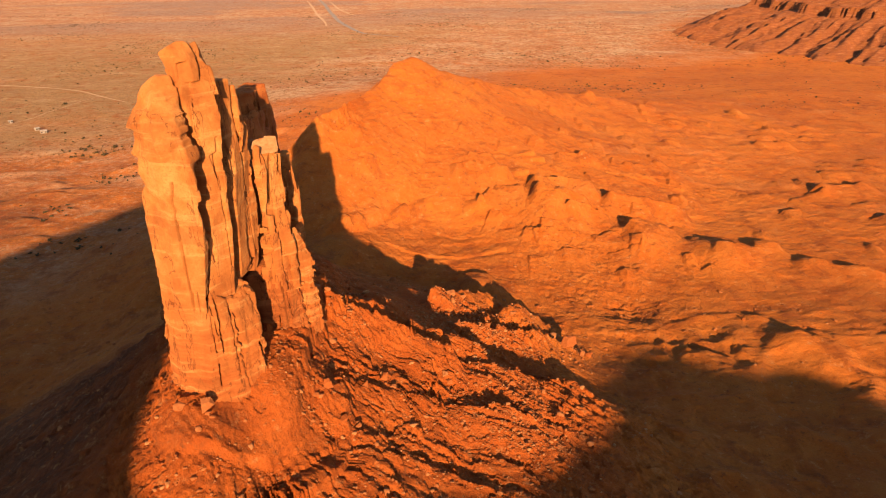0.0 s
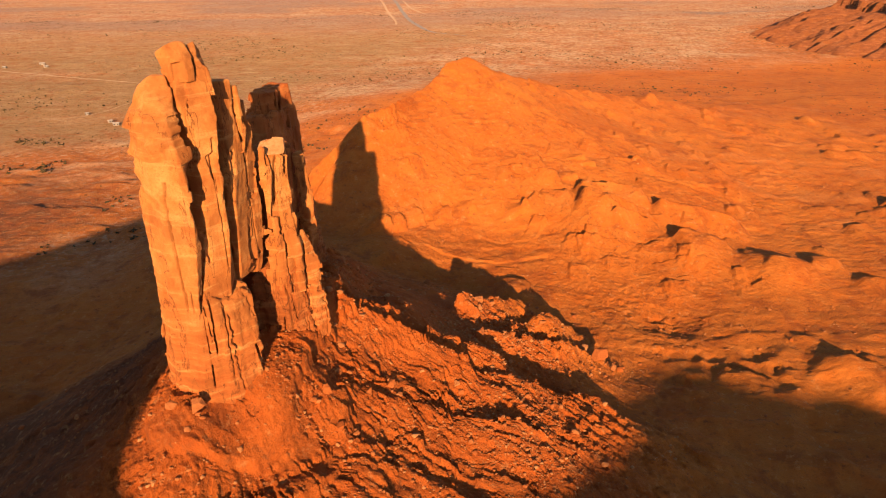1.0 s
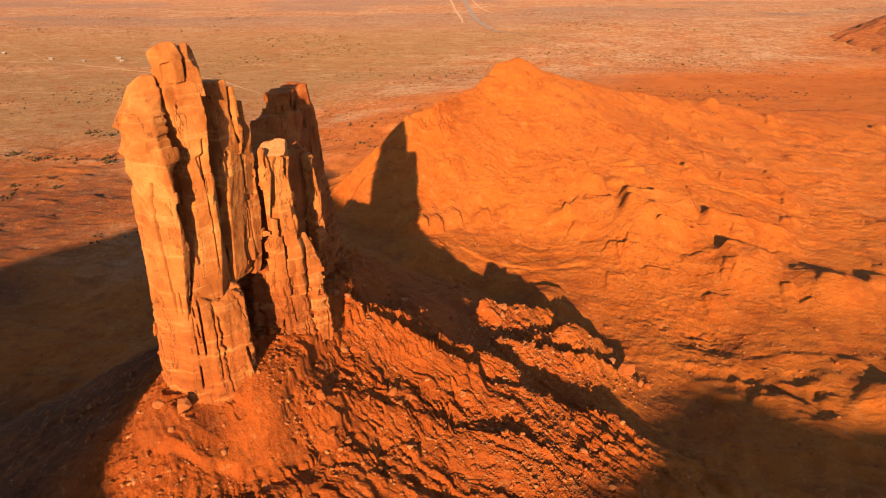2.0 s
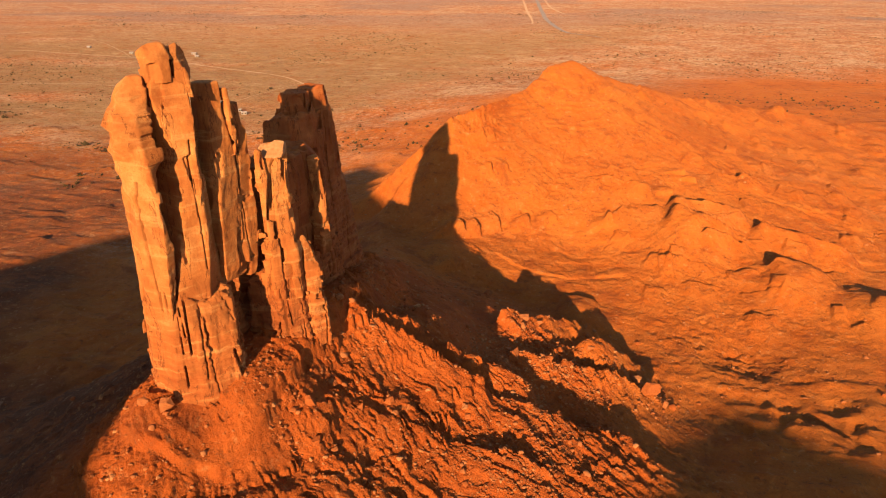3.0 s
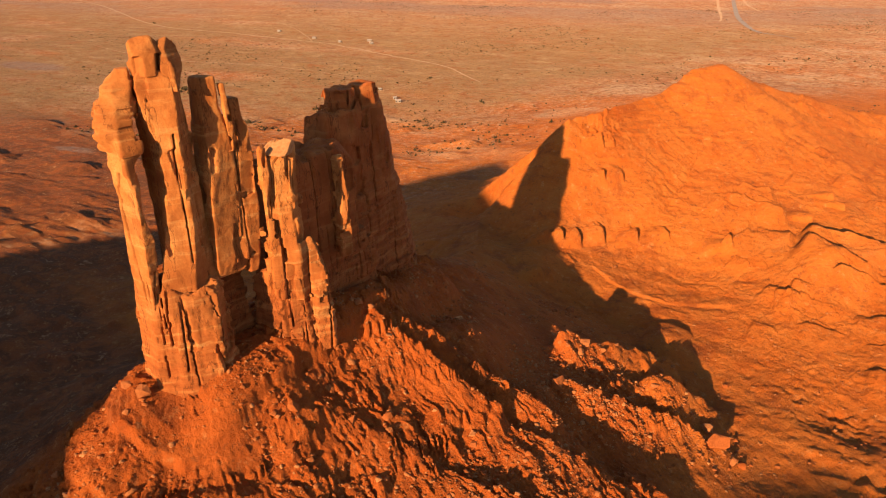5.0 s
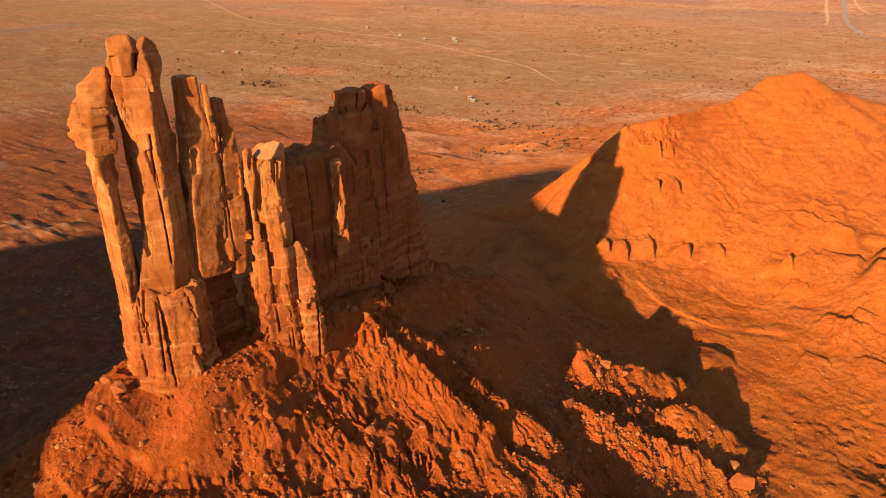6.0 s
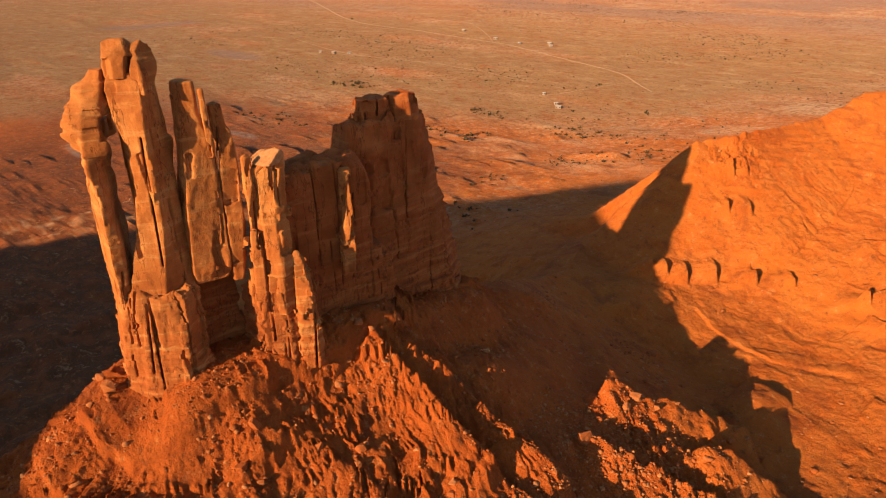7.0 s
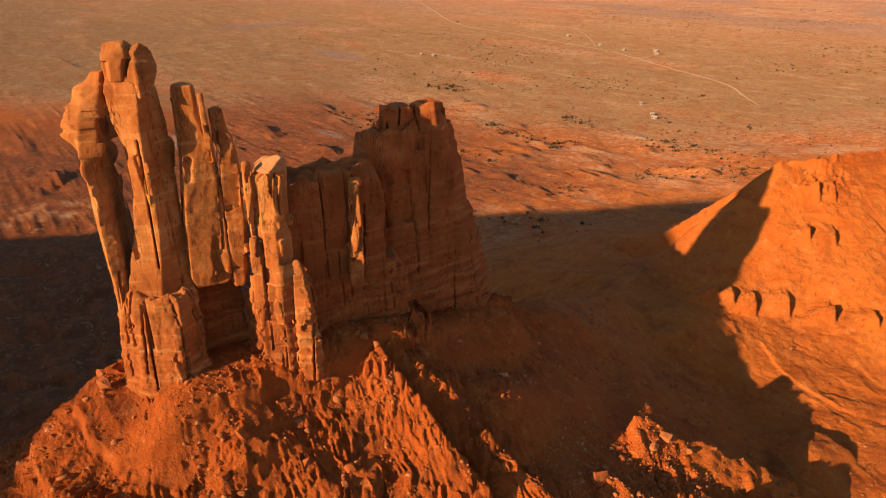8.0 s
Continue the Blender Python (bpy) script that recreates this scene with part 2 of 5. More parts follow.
    for k in range(290):
        if k < 190:
            px, py, run, lift = dice.uniform(15, 330), dice.uniform(335, 720), dice.uniform(3, 11), dice.uniform(0.7, 2.2)
        else:
            px, py, run, lift = dice.uniform(-640, -130), dice.uniform(230, 720), dice.uniform(7, 24), dice.uniform(0.9, 2.2)
        th = dice.normal(0.0, 0.22)
        scarp(x, y, h, (px - run * math.cos(th), py - run * math.sin(th)), (px + run * math.cos(th), py + run * math.sin(th)), lift)
    # rounded heads that stand out of the butte, sheer on their shaded side
    for px, py, lift in ((-50, 413, 3.6), (-42, 420, 3.0), (-48, 376, 4.2), (-39, 387, 4.2), (-25, 396, 4.2), (-12, 404, 2.8), (-55, 370, 3.6), (-60, 366, 3.0), (-49, 333, 2.4), (-46, 338, 2.0),
                         (20, 405, 3.0), (57, 474, 3.0), (50, 447, 2.2), (63, 470, 2.0), (-58, 430, 2.6), (-54, 436, 2.0)):
        near = (np.abs(x - px) < 26) & (np.abs(y - py) < 26)
        if not np.any(near):
            continue
        xx, yy = x[near], y[near]
        out = np.array([0.72, -0.69]) if px < 0 else np.array([0.35, -0.94])
        dd, tt, sd = along(xx + 0.8 * fbm(xx / 4, yy / 4, 2, 79), yy, (px - 6.5 * out[0], py - 6.5 * out[1]), (px + 5.5 * out[0], py + 5.5 * out[1]))
        ends = smooth(0.0, 0.75, tt) * smooth(1.0, 0.86, tt)
        h[near] += 1.4 * lift * ends * np.where(sd > 0, np.exp(-(dd / 10.0) ** 2), np.exp(-(dd / 0.7) ** 2))
    # broken crag at the western end of the crest
    crag = np.exp(-((x + 60) / 11) ** 2 - ((y - 438) / 15) ** 2)
    h = h + crag * (1.6 * ridged(x / 4.5, y / 4.5, 3, 181) + 2.2 * hash2(np.floor((x + 0.4 * y) / 3.2), np.floor((y - 0.4 * x) / 3.6), 182) - 0.6)
    # gullied floor of the shaded valleys
    low = smooth(60, 42, h) * (smooth(30, 90, x) * smooth(330, 260, y) + smooth(-70, -120, x) * smooth(430, 300, y)) * smooth(620, 300, far)
    h = h + low * (3.2 * ridged(x / 34 + 0.4 * fbm(x / 20, y / 20, 2, 86), y / 46, 3, 87) + 1.1 * ridged(x / 8, y / 11, 3, 88))
    # broken rubble ground
    rub = np.exp(-((x - 78) / 34) ** 2 - ((y - 312) / 30) ** 2)
    h = h + rub * (1.0 * fbm(x / 4.5, y / 4.5, 4, 77, 0.7) + 0.7 * ridged(x / 3, y / 3, 2, 78))

    # hummocks of the distant plain
    rough = smooth(-0.1, 0.4, fbm(x / 330, y / 200, 3, 91)) * smooth(500, 800, far)
    h = h + 3 * rough * np.clip(ridged(x / 90, y / 70, 3, 92), 0, 1) + 1.5 * smooth(200, 420, far) * ridged(x / 23, y / 17, 3, 94) * smooth(-0.2, 0.3, fbm(x / 90, y / 70, 2, 96)) * smooth(1500, 600, far) * smooth(40, 30, h)

    # outcrops of the western flat
    for px, py, lift, wide in ((-505, 385, 6, 16), (-470, 425, 5, 13), (-272, 615, 6, 14), (-252, 622, 5, 7), (-550, 170, 7, 18), (-610, 375, 6, 22), (-330, 520, 3, 10),
                               (-420, 560, 4, 12), (-200, 690, 4, 12), (-360, 690, 4, 14), (-640, 300, 5, 15), (-700, 480, 5, 20)):
        rr = np.hypot((x - px) / 1.7, y - py) + 9 * fbm(x / 14, y / 14, 4, 93, 0.6)
        h = h + 0.6 * lift * smooth(wide, wide * 0.75, rr) * smooth(-wide, wide * 0.8, y - py)

    # the mesa at the camera's back
    crest = np.interp(x, [p[0] for p in MESA], [p[1] for p in MESA])
    crest = crest + 2.5 * fbm(x / 30, x * 0, 3, 95)
    back = np.abs(y - MESA_Y)
    h = np.maximum(h, crest - 0.9 * back - 8 * smooth(0, 60, back))
    # grain
    h = h + 0.28 * fbm(x / 2.4, y / 2.4, 3, 97) * smooth(520, 300, far) + 0.7 * fbm(x / 7, y / 7, 3, 98, 0.65) * smooth(900, 300, far)
    return h


def spread(start, end, step, ratio):
    """Places from start to end whose steps grow."""
    out, p, s = [], start, step
    sign = 1 if end > start else -1
    while sign * (end - p) > 0:
        p += sign * s
        s *= ratio
        out.append(p)
    return out


# ---------------------------------------------------------------- materials
def material(name):
    m = bpy.data.materials.new(name)
    m.use_nodes = True
    nt = m.node_tree
    nt.nodes.clear()
    out = nt.nodes.new("ShaderNodeOutputMaterial")
    b = nt.nodes.new("ShaderNodeBsdfPrincipled")
    nt.links.new(b.outputs["BSDF"], out.inputs["Surface"])
    b.inputs["Roughness"].default_value = 0.92
    b.inputs["Specular IOR Level"].default_value = 0.15
    b.inputs["Diffuse Roughness"].default_value = 0.6
    return m, nt, b


def node(nt, kind, **values):
    n = nt.nodes.new(kind)
    for key, v in values.items():
        n.inputs[key.replace("_", " ")].default_value = v
    return n


def coords(nt, scale=(1, 1, 1)):
    g = nt.nodes.new("ShaderNodeNewGeometry")
    mp = nt.nodes.new("ShaderNodeMapping")
    mp.inputs["Scale"].default_value = scale
    nt.links.new(g.outputs["Position"], mp.inputs["Vector"])
    return mp.outputs["Vector"]


def tex(nt, scale, vec, detail=6, rough=0.6, distort=0.0):
    n = node(nt, "ShaderNodeTexNoise", Scale=scale, Detail=detail, Roughness=rough, Distortion=distort)
    nt.links.new(vec, n.inputs["Vector"])
    return n.outputs["Fac"]


def ramp(nt, fac, stops):
    r = nt.nodes.new("ShaderNodeValToRGB")
    els = r.color_ramp.elements
    while len(els) < len(stops):
        els.new(0.5)
    for e, (p, c) in zip(els, stops):
        e.position = p
        e.color = (*c, 1) if len(c) == 3 else c
    nt.links.new(fac, r.inputs["Fac"])
    return r.outputs["Color"]


def mix(nt, fac, a, b, blend="MIX"):
    n = nt.nodes.new("ShaderNodeMix")
    n.data_type = "RGBA"
    n.blend_type = blend
    for sock, v in ((n.inputs[0], fac), (n.inputs[6], a), (n.inputs[7], b)):
        if isinstance(v, (int, float)):
            sock.default_value = v
        elif isinstance(v, tuple):
            sock.default_value = (*v, 1)
        else:
            nt.links.new(v, sock)
    return n.outputs[2]


def bump(nt, bsdf, height, strength, distance, prev=None):
    n = node(nt, "ShaderNodeBump", Strength=strength, Distance=distance)
    nt.links.new(height, n.inputs["Height"])
    if prev is not None:
        nt.links.new(prev, n.inputs["Normal"])
    nt.links.new(n.outputs["Normal"], bsdf.inputs["Normal"])
    return n.outputs["Normal"]


def attr(nt, name):
    n = nt.nodes.new("ShaderNodeAttribute")
    n.attribute_name = name
    return n.outputs["Fac"]


# red earth, with dry grass on the plain and pale washes
M_GROUND, nt, bsdf = material("desert_ground")
p = coords(nt)
big = tex(nt, 0.012, p, 5, 0.6)
mid = tex(nt, 0.11, p, 7, 0.65)
fine = tex(nt, 1.6, p, 8, 0.7)
red = ramp(nt, big, ((0.25, (0.42, 0.090, 0.013)), (0.5, (0.53, 0.130, 0.017)), (0.75, (0.59, 0.170, 0.024))))
red = mix(nt, ramp(nt, mid, ((0.35, (0, 0, 0)), (0.75, (0.6, 0.6, 0.6)))), red, (0.58, 0.21, 0.045))
sand = ramp(nt, mid, ((0.3, (0.40, 0.155, 0.062)), (0.5, (0.49, 0.25, 0.12)), (0.66, (0.60, 0.39, 0.235))))
grass = ramp(nt, tex(nt, 0.02, coords(nt, (1, 1.8, 1)), 8, 0.75, 0.6), ((0.34, (0.37, 0.15, 0.06)), (0.46, (0.30, 0.175, 0.075)), (0.56, (0.36, 0.215, 0.098)), (0.66, (0.46, 0.30, 0.16))))
pv = coords(nt, (1, 1.2, 1))
streak = tex(nt, 0.02, pv, 6, 0.68, 0.6)
red = mix(nt, attr(nt, "talus"), red, ramp(nt, mid, ((0.3, (0.42, 0.086, 0.014)), (0.7, (0.55, 0.136, 0.024)))))
wash = nt.nodes.new("ShaderNodeMath")
wash.operation = "MULTIPLY"
nt.links.new(attr(nt, "sand_haze"), wash.inputs[0])
nt.links.new(ramp(nt, streak, ((0.34, (0.3, 0.3, 0.3)), (0.48, (0.8, 0.8, 0.8)), (0.60, (1, 1, 1)))), wash.inputs[1])
col = mix(nt, wash.outputs[0], red, sand)
band = tex(nt, 0.0075, coords(nt, (1, 1.4, 1)), 8, 0.68, 0.4)
col = mix(nt, mix(nt, attr(nt, "plain"), (0, 0, 0), ramp(nt, band, ((0.51, (0, 0, 0)), (0.62, (0.6, 0.6, 0.6))))), col, (0.60, 0.41, 0.25))
col = mix(nt, mix(nt, attr(nt, "plain"), (0, 0, 0), ramp(nt, band, ((0.34, (0.8, 0.8, 0.8)), (0.45, (0, 0, 0))))), col, (0.40, 0.125, 0.038))
patch = tex(nt, 0.026, coords(nt, (1, 1.1, 1)), 8, 0.74, 0.8)
col = mix(nt, mix(nt, attr(nt, "plain"), (0, 0, 0), ramp(nt, patch, ((0.36, (0.85, 0.85, 0.85)), (0.48, (0, 0, 0))))), col, (0.30, 0.10, 0.036))
col = mix(nt, mix(nt, attr(nt, "plain"), (0, 0, 0), ramp(nt, patch, ((0.55, (0, 0, 0)), (0.66, (0.7, 0.7, 0.7))))), col, (0.56, 0.37, 0.225))
scrubby = tex(nt, 0.085, coords(nt, (1, 1.3, 1)), 6, 0.75, 0.6)
col = mix(nt, mix(nt, attr(nt, "plain"), (0, 0, 0), ramp(nt, scrubby, ((0.52, (0, 0, 0)), (0.64, (0.65, 0.65, 0.65))))), col, (0.235, 0.135, 0.056))
speck = tex(nt, 0.16, coords(nt, (1, 1.2, 1)), 5, 0.8, 0.3)
col = mix(nt, mix(nt, attr(nt, "plain"), (0, 0, 0), ramp(nt, speck, ((0.545, (0, 0, 0)), (0.60, (0.9, 0.9, 0.9))))), col, (0.18, 0.085, 0.038))
col = mix(nt, mix(nt, attr(nt, "plain"), (0, 0, 0), ramp(nt, speck, ((0.40, (0.8, 0.8, 0.8)), (0.455, (0, 0, 0))))), col, (0.56, 0.37, 0.23))
col = mix(nt, attr(nt, "grassy"), col, mix(nt, ramp(nt, speck, ((0.54, (0, 0, 0)), (0.60, (0.6, 0.6, 0.6)))), grass, (0.17, 0.098, 0.042)))
# dark stony soil of the western flat, with paler dust blown over it; painted shade in the near valley
dark_soil_shade = ramp(nt, scrubby, ((0.36, (0.33, 0.092, 0.026)), (0.47, (0.235, 0.072, 0.027)), (0.55, (0.11, 0.044, 0.022)), (0.61, (0.17, 0.062, 0.028)), (0.66, (0.44, 0.22, 0.11))))
col = mix(nt, attr(nt, "stony_shade"), col, dark_soil_shade)
tuft = tex(nt, 0.20, coords(nt, (1, 1, 1)), 4, 0.8)
col = mix(nt, mix(nt, attr(nt, "plain"), (0, 0, 0), ramp(nt, tuft, ((0.63, (0, 0, 0)), (0.70, (0.7, 0.7, 0.7))))), col, (0.22, 0.12, 0.05))
# grey patches of ground, and a far grey tint painted in for haze
col = mix(nt, attr(nt, "slate_haze"), col, ramp(nt, mid, ((0.3, (0.20, 0.130, 0.105)), (0.7, (0.34, 0.225, 0.17)))))
blot = tex(nt, 0.055, p, 6, 0.7, 0.5)
col = mix(nt, ramp(nt, blot, ((0.36, (0.6, 0.6, 0.6)), (0.47, (0, 0, 0)))), col, (0.28, 0.070, 0.018))
# dark spots painted in for the shading of small stones and bushes
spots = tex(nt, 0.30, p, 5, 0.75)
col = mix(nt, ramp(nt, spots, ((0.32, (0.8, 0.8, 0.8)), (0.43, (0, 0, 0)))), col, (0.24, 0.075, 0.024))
col = mix(nt, ramp(nt, spots, ((0.57, (0, 0, 0)), (0.68, (0.6, 0.6, 0.6)))), col, (0.62, 0.27, 0.095))
col = mix(nt, ramp(nt, fine, ((0.30, (0.45, 0.45, 0.45)), (0.50, (0, 0, 0)))), col, (0.26, 0.072, 0.020))
col = mix(nt, ramp(nt, fine, ((0.66, (0, 0, 0)), (0.80, (0.5, 0.5, 0.5)))), col, (0.58, 0.28, 0.125))
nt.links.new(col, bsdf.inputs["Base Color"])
lump = tex(nt, 0.55, p, 8, 0.72)
n1 = bump(nt, bsdf, lump, 1.0, 1.3)
n2 = bump(nt, bsdf, fine, 0.8, 0.4, n1)
bump(nt, bsdf, tex(nt, 0.13, p, 6, 0.7), 0.5, 1.2, n2)

# sandstone of the pillars: tan above, bedded red below, streaked down its faces
def rock_material(name, high_stops, pale, low_stops=((0.3, (0.31, 0.078, 0.019)), (0.5, (0.42, 0.122, 0.030)), (0.72, (0.50, 0.18, 0.05)))):
    m, nt, bsdf = material(name)
    p = coords(nt)
    pv = coords(nt, (1, 1, 0.10))
    ph = coords(nt, (0.12, 0.12, 1))
    mott = tex(nt, 0.16, p, 6, 0.6)
    vert = tex(nt, 0.30, pv, 6, 0.62, 0.4)
    beds = tex(nt, 0.60, ph, 6, 0.65, 0.3)
    fine = tex(nt, 2.2, p, 8, 0.7)
    sep = nt.nodes.new("ShaderNodeSeparateXYZ")
    geo = nt.nodes.new("ShaderNodeNewGeometry")
    nt.links.new(geo.outputs["Position"], sep.inputs["Vector"])
    rng = node(nt, "ShaderNodeMapRange", From_Min=104.0, From_Max=136.0)
    nt.links.new(sep.outputs["Z"], rng.inputs["Value"])
    low = ramp(nt, beds, low_stops)
    high = ramp(nt, mott, high_stops)
    col = mix(nt, rng.outputs["Result"], low, high)
    col = mix(nt, ramp(nt, vert, ((0.34, (0.5, 0.5, 0.5)), (0.45, (0, 0, 0)))), col, (0.30, 0.086, 0.020))
    crack = tex(nt, 0.16, coords(nt, (1, 1, 0.28)), 5, 0.6, 0.3)
    col = mix(nt, ramp(nt, crack, ((0.488, (0, 0, 0)), (0.5, (0.75, 0.75, 0.75)), (0.512, (0, 0, 0)))), col, (0.10, 0.032, 0.012))
    varn = tex(nt, 0.085, p, 5, 0.55, 0.7)
    col = mix(nt, ramp(nt, varn, ((0.53, (0, 0, 0)), (0.58, (0.55, 0.55, 0.55)))), col, (0.31, 0.098, 0.025))
    col = mix(nt, ramp(nt, beds, ((0.54, (0, 0, 0)), (0.66, (0.55, 0.55, 0.55)))), col, pale)
    col = mix(nt, ramp(nt, fine, ((0.30, (0.5, 0.5, 0.5)), (0.5, (0, 0, 0)))), col, (0.28, 0.080, 0.02))
    nt.links.new(col, bsdf.inputs["Base Color"])
    n1 = bump(nt, bsdf, beds, 0.35, 0.4)
    n2 = bump(nt, bsdf, tex(nt, 0.7, p, 8, 0.65), 0.45, 0.6, n1)
    bump(nt, bsdf, fine, 0.5, 0.2, n2)
    return m


M_ROCK = rock_material("sandstone", ((0.30, (0.36, 0.108, 0.026)), (0.5, (0.50, 0.178, 0.045)), (0.72, (0.62, 0.28, 0.088))), (0.62, 0.31, 0.105))
# redder stone of the rear towers and feet, darkened further to paint their shade
M_ROCK_RED_SHADED = rock_material("shaded_red_sandstone", ((0.30, (0.25, 0.060, 0.015)), (0.5, (0.36, 0.095, 0.023)), (0.72, (0.47, 0.155, 0.043))), (0.46, 0.17, 0.052),
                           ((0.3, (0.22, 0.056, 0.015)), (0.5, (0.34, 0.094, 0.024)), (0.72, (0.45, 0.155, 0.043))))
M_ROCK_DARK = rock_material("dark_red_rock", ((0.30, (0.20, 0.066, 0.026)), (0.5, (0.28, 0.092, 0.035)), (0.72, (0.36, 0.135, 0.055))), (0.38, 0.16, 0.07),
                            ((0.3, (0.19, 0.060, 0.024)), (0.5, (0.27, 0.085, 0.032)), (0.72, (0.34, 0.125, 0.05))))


def plain_material(name, dark, light, scale=0.5, rough=0.9):
    m, nt, bsdf = material(name)
    c = ramp(nt, tex(nt, scale, coords(nt), 6, 0.65), ((0.3, dark), (0.7, light)))
    nt.links.new(c, bsdf.inputs["Base Color"])
    bsdf.inputs["Roughness"].default_value = rough
    return m


def stone_material(name, dark, light):
    m, nt, bsdf = material(name)
    p = coords(nt)
    info = nt.nodes.new("ShaderNodeObjectInfo")
    geo = nt.nodes.new("ShaderNodeNewGeometry")
    add = nt.nodes.new("ShaderNodeMath")
    add.operation = "ADD"
    nt.links.new(info.outputs["Random"], add.inputs[0])
    nt.links.new(geo.outputs["Random Per Island"], add.inputs[1])
    fr = nt.nodes.new("ShaderNodeMath")
    fr.operation = "FRACT"
    nt.links.new(add.outputs[0], fr.inputs[0])
    c = ramp(nt, fr.outputs[0], ((0.0, dark), (0.75, tuple((a + b) / 2 for a, b in zip(dark, light))), (1.0, light)))
    f = tex(nt, 1.8, p, 7, 0.7)
    c = mix(nt, ramp(nt, f, ((0.35, (0.5, 0.5, 0.5)), (0.6, (0, 0, 0)))), c, tuple(v * 0.5 for v in dark))
    nt.links.new(c, bsdf.inputs["Base Color"])
    bump(nt, bsdf, f, 0.6, 0.25)
    return m


M_STONE = stone_material("fallen_stone", (0.40, 0.100, 0.022), (0.58, 0.26, 0.10))
M_CAP = plain_material("bleached_cap_rock", (0.40, 0.165, 0.058), (0.55, 0.29, 0.13), 0.9)


M_ASPHALT = plain_material("asphalt", (0.22, 0.17, 0.15), (0.30, 0.24, 0.21), 0.08)
M_TRACK = plain_material("dusty_track", (0.42, 0.25, 0.14), (0.52, 0.34, 0.21), 0.05)
M_BUSH = plain_material("scrub_leaves", (0.06, 0.042, 0.02), (0.11, 0.075, 0.035), 0.3)
M_HOUSE = plain_material("whitewashed_wall", (0.30, 0.22, 0.17), (0.40, 0.32, 0.25), 0.3)
M_ROOF = plain_material("tin_roof", (0.30, 0.25, 0.22), (0.44, 0.38, 0.34), 0.4, 0.5)
M_GLASS = plain_material("dark_glass", (0.02, 0.02, 0.025), (0.05, 0.05, 0.05), 0.4, 0.2)


# ---------------------------------------------------------------- mesh helpers
def mesh_of(name, verts, faces, mat, smooth_faces=False):
    """verts n x 3, faces m x 3 or m x 4."""
    verts, faces = np.asarray(verts, np.float32), np.asarray(faces, np.int32)
    me = bpy.data.meshes.new(name)
    k = faces.shape[1]
    me.vertices.add(len(verts))
    me.vertices.foreach_set("co", verts.ravel())
    me.loops.add(faces.size)
    me.loops.foreach_set("vertex_index", faces.ravel())
    me.polygons.add(len(faces))
    me.polygons.foreach_set("loop_start", np.arange(0, faces.size, k, dtype=np.int32))
    me.polygons.foreach_set("loop_total", np.full(len(faces), k, np.int32))
    if smooth_faces:
        me.polygons.foreach_set("use_smooth", np.ones(len(faces), bool))
    me.update(calc_edges=True)
    me.validate()
    me.materials.append(mat)
    return me


def grid_faces(nu, nv, wrap=False):
    """Quads of a grid with nu columns and nv rows; wrap: the last column joins the first."""
    i = np.arange(nu if wrap else nu - 1)
    j = np.arange(nv - 1)
    i, j = np.meshgrid(i, j)
    i2 = (i + 1) % nu
    return np.stack([j * nu + i, j * nu + i2, (j + 1) * nu + i2, (j + 1) * nu + i], -1).reshape(-1, 4)


def part(name, me, parent, label=""):
    ob = new(name, me)
    ob.parent = parent
    if label:
        tagged(ob, label)
    return ob


# ---------------------------------------------------------------- ground
xs = np.array(spread(-88, -5200, 0.6, 1.019)[::-1] + list(np.arange(-88, 72.01, 0.6)) + spread(72.0, 5200, 0.6, 1.021))
ys = np.array(spread(98, -5000, 0.9, 1.05)[::-1] + list(np.arange(98, 262, 0.6)) + list(np.arange(262, 470, 1.0)) + spread(469.5, 5300, 1.0, 1.02))
ys[int(np.argmin(np.abs(ys - MESA_Y)))] = MESA_Y
gx, gy = np.meshgrid(xs, ys)
gz = ground(gx, gy)


def finer(x0, x1, y0, y1, k):
    """A part of the sheet with its meshes divided k times; its rim lies on the coarse edges."""
    i0, i1 = np.searchsorted(xs, (x0, x1))
    j0, j1 = np.searchsorted(ys, (y0, y1))
    nx, ny = (i1 - i0) * k + 1, (j1 - j0) * k + 1
    fx_ = np.interp(np.arange(nx) / k + i0, np.arange(len(xs)), xs)
    fy_ = np.interp(np.arange(ny) / k + j0, np.arange(len(ys)), ys)
    px, py = np.meshgrid(fx_, fy_)
    pz = ground(px, py)
    for row, j in ((0, j0), (-1, j1)):
        pz[row, :] = np.interp(fx_, xs, gz[j])
    for c, i in ((0, i0), (-1, i1)):
        pz[:, c] = np.interp(fy_, ys, gz[:, i])
    return (i0, i1, j0, j1), px, py, pz, fx_, fy_


PATCHES = [finer(-78, 48, 104, 256, 2), finer(-96, 170, 330, 540, 2), finer(170.5, 420, 330, 760, 2)]
quads = grid_faces(len(xs), len(ys))
qi, qj = np.meshgrid(np.arange(len(xs) - 1), np.arange(len(ys) - 1))
coarse = np.ones(qi.shape, bool)
for (i0, i1, j0, j1), *rest in PATCHES:
    coarse &= ~((qi >= i0) & (qi < i1) & (qj >= j0) & (qj < j1))
quads = [quads[coarse.ravel()]]
flat = [np.stack([gx, gy, gz], -1).reshape(-1, 3)]
base = gx.size
for box, px, py, pz, fx_, fy_ in PATCHES:
    quads.append(grid_faces(px.shape[1], px.shape[0]) + base)
    flat.append(np.stack([px, py, pz], -1).reshape(-1, 3))
    base += px.size
flat = np.concatenate(flat)
gme = mesh_of("ground", flat, np.concatenate(quads), M_GROUND, True)


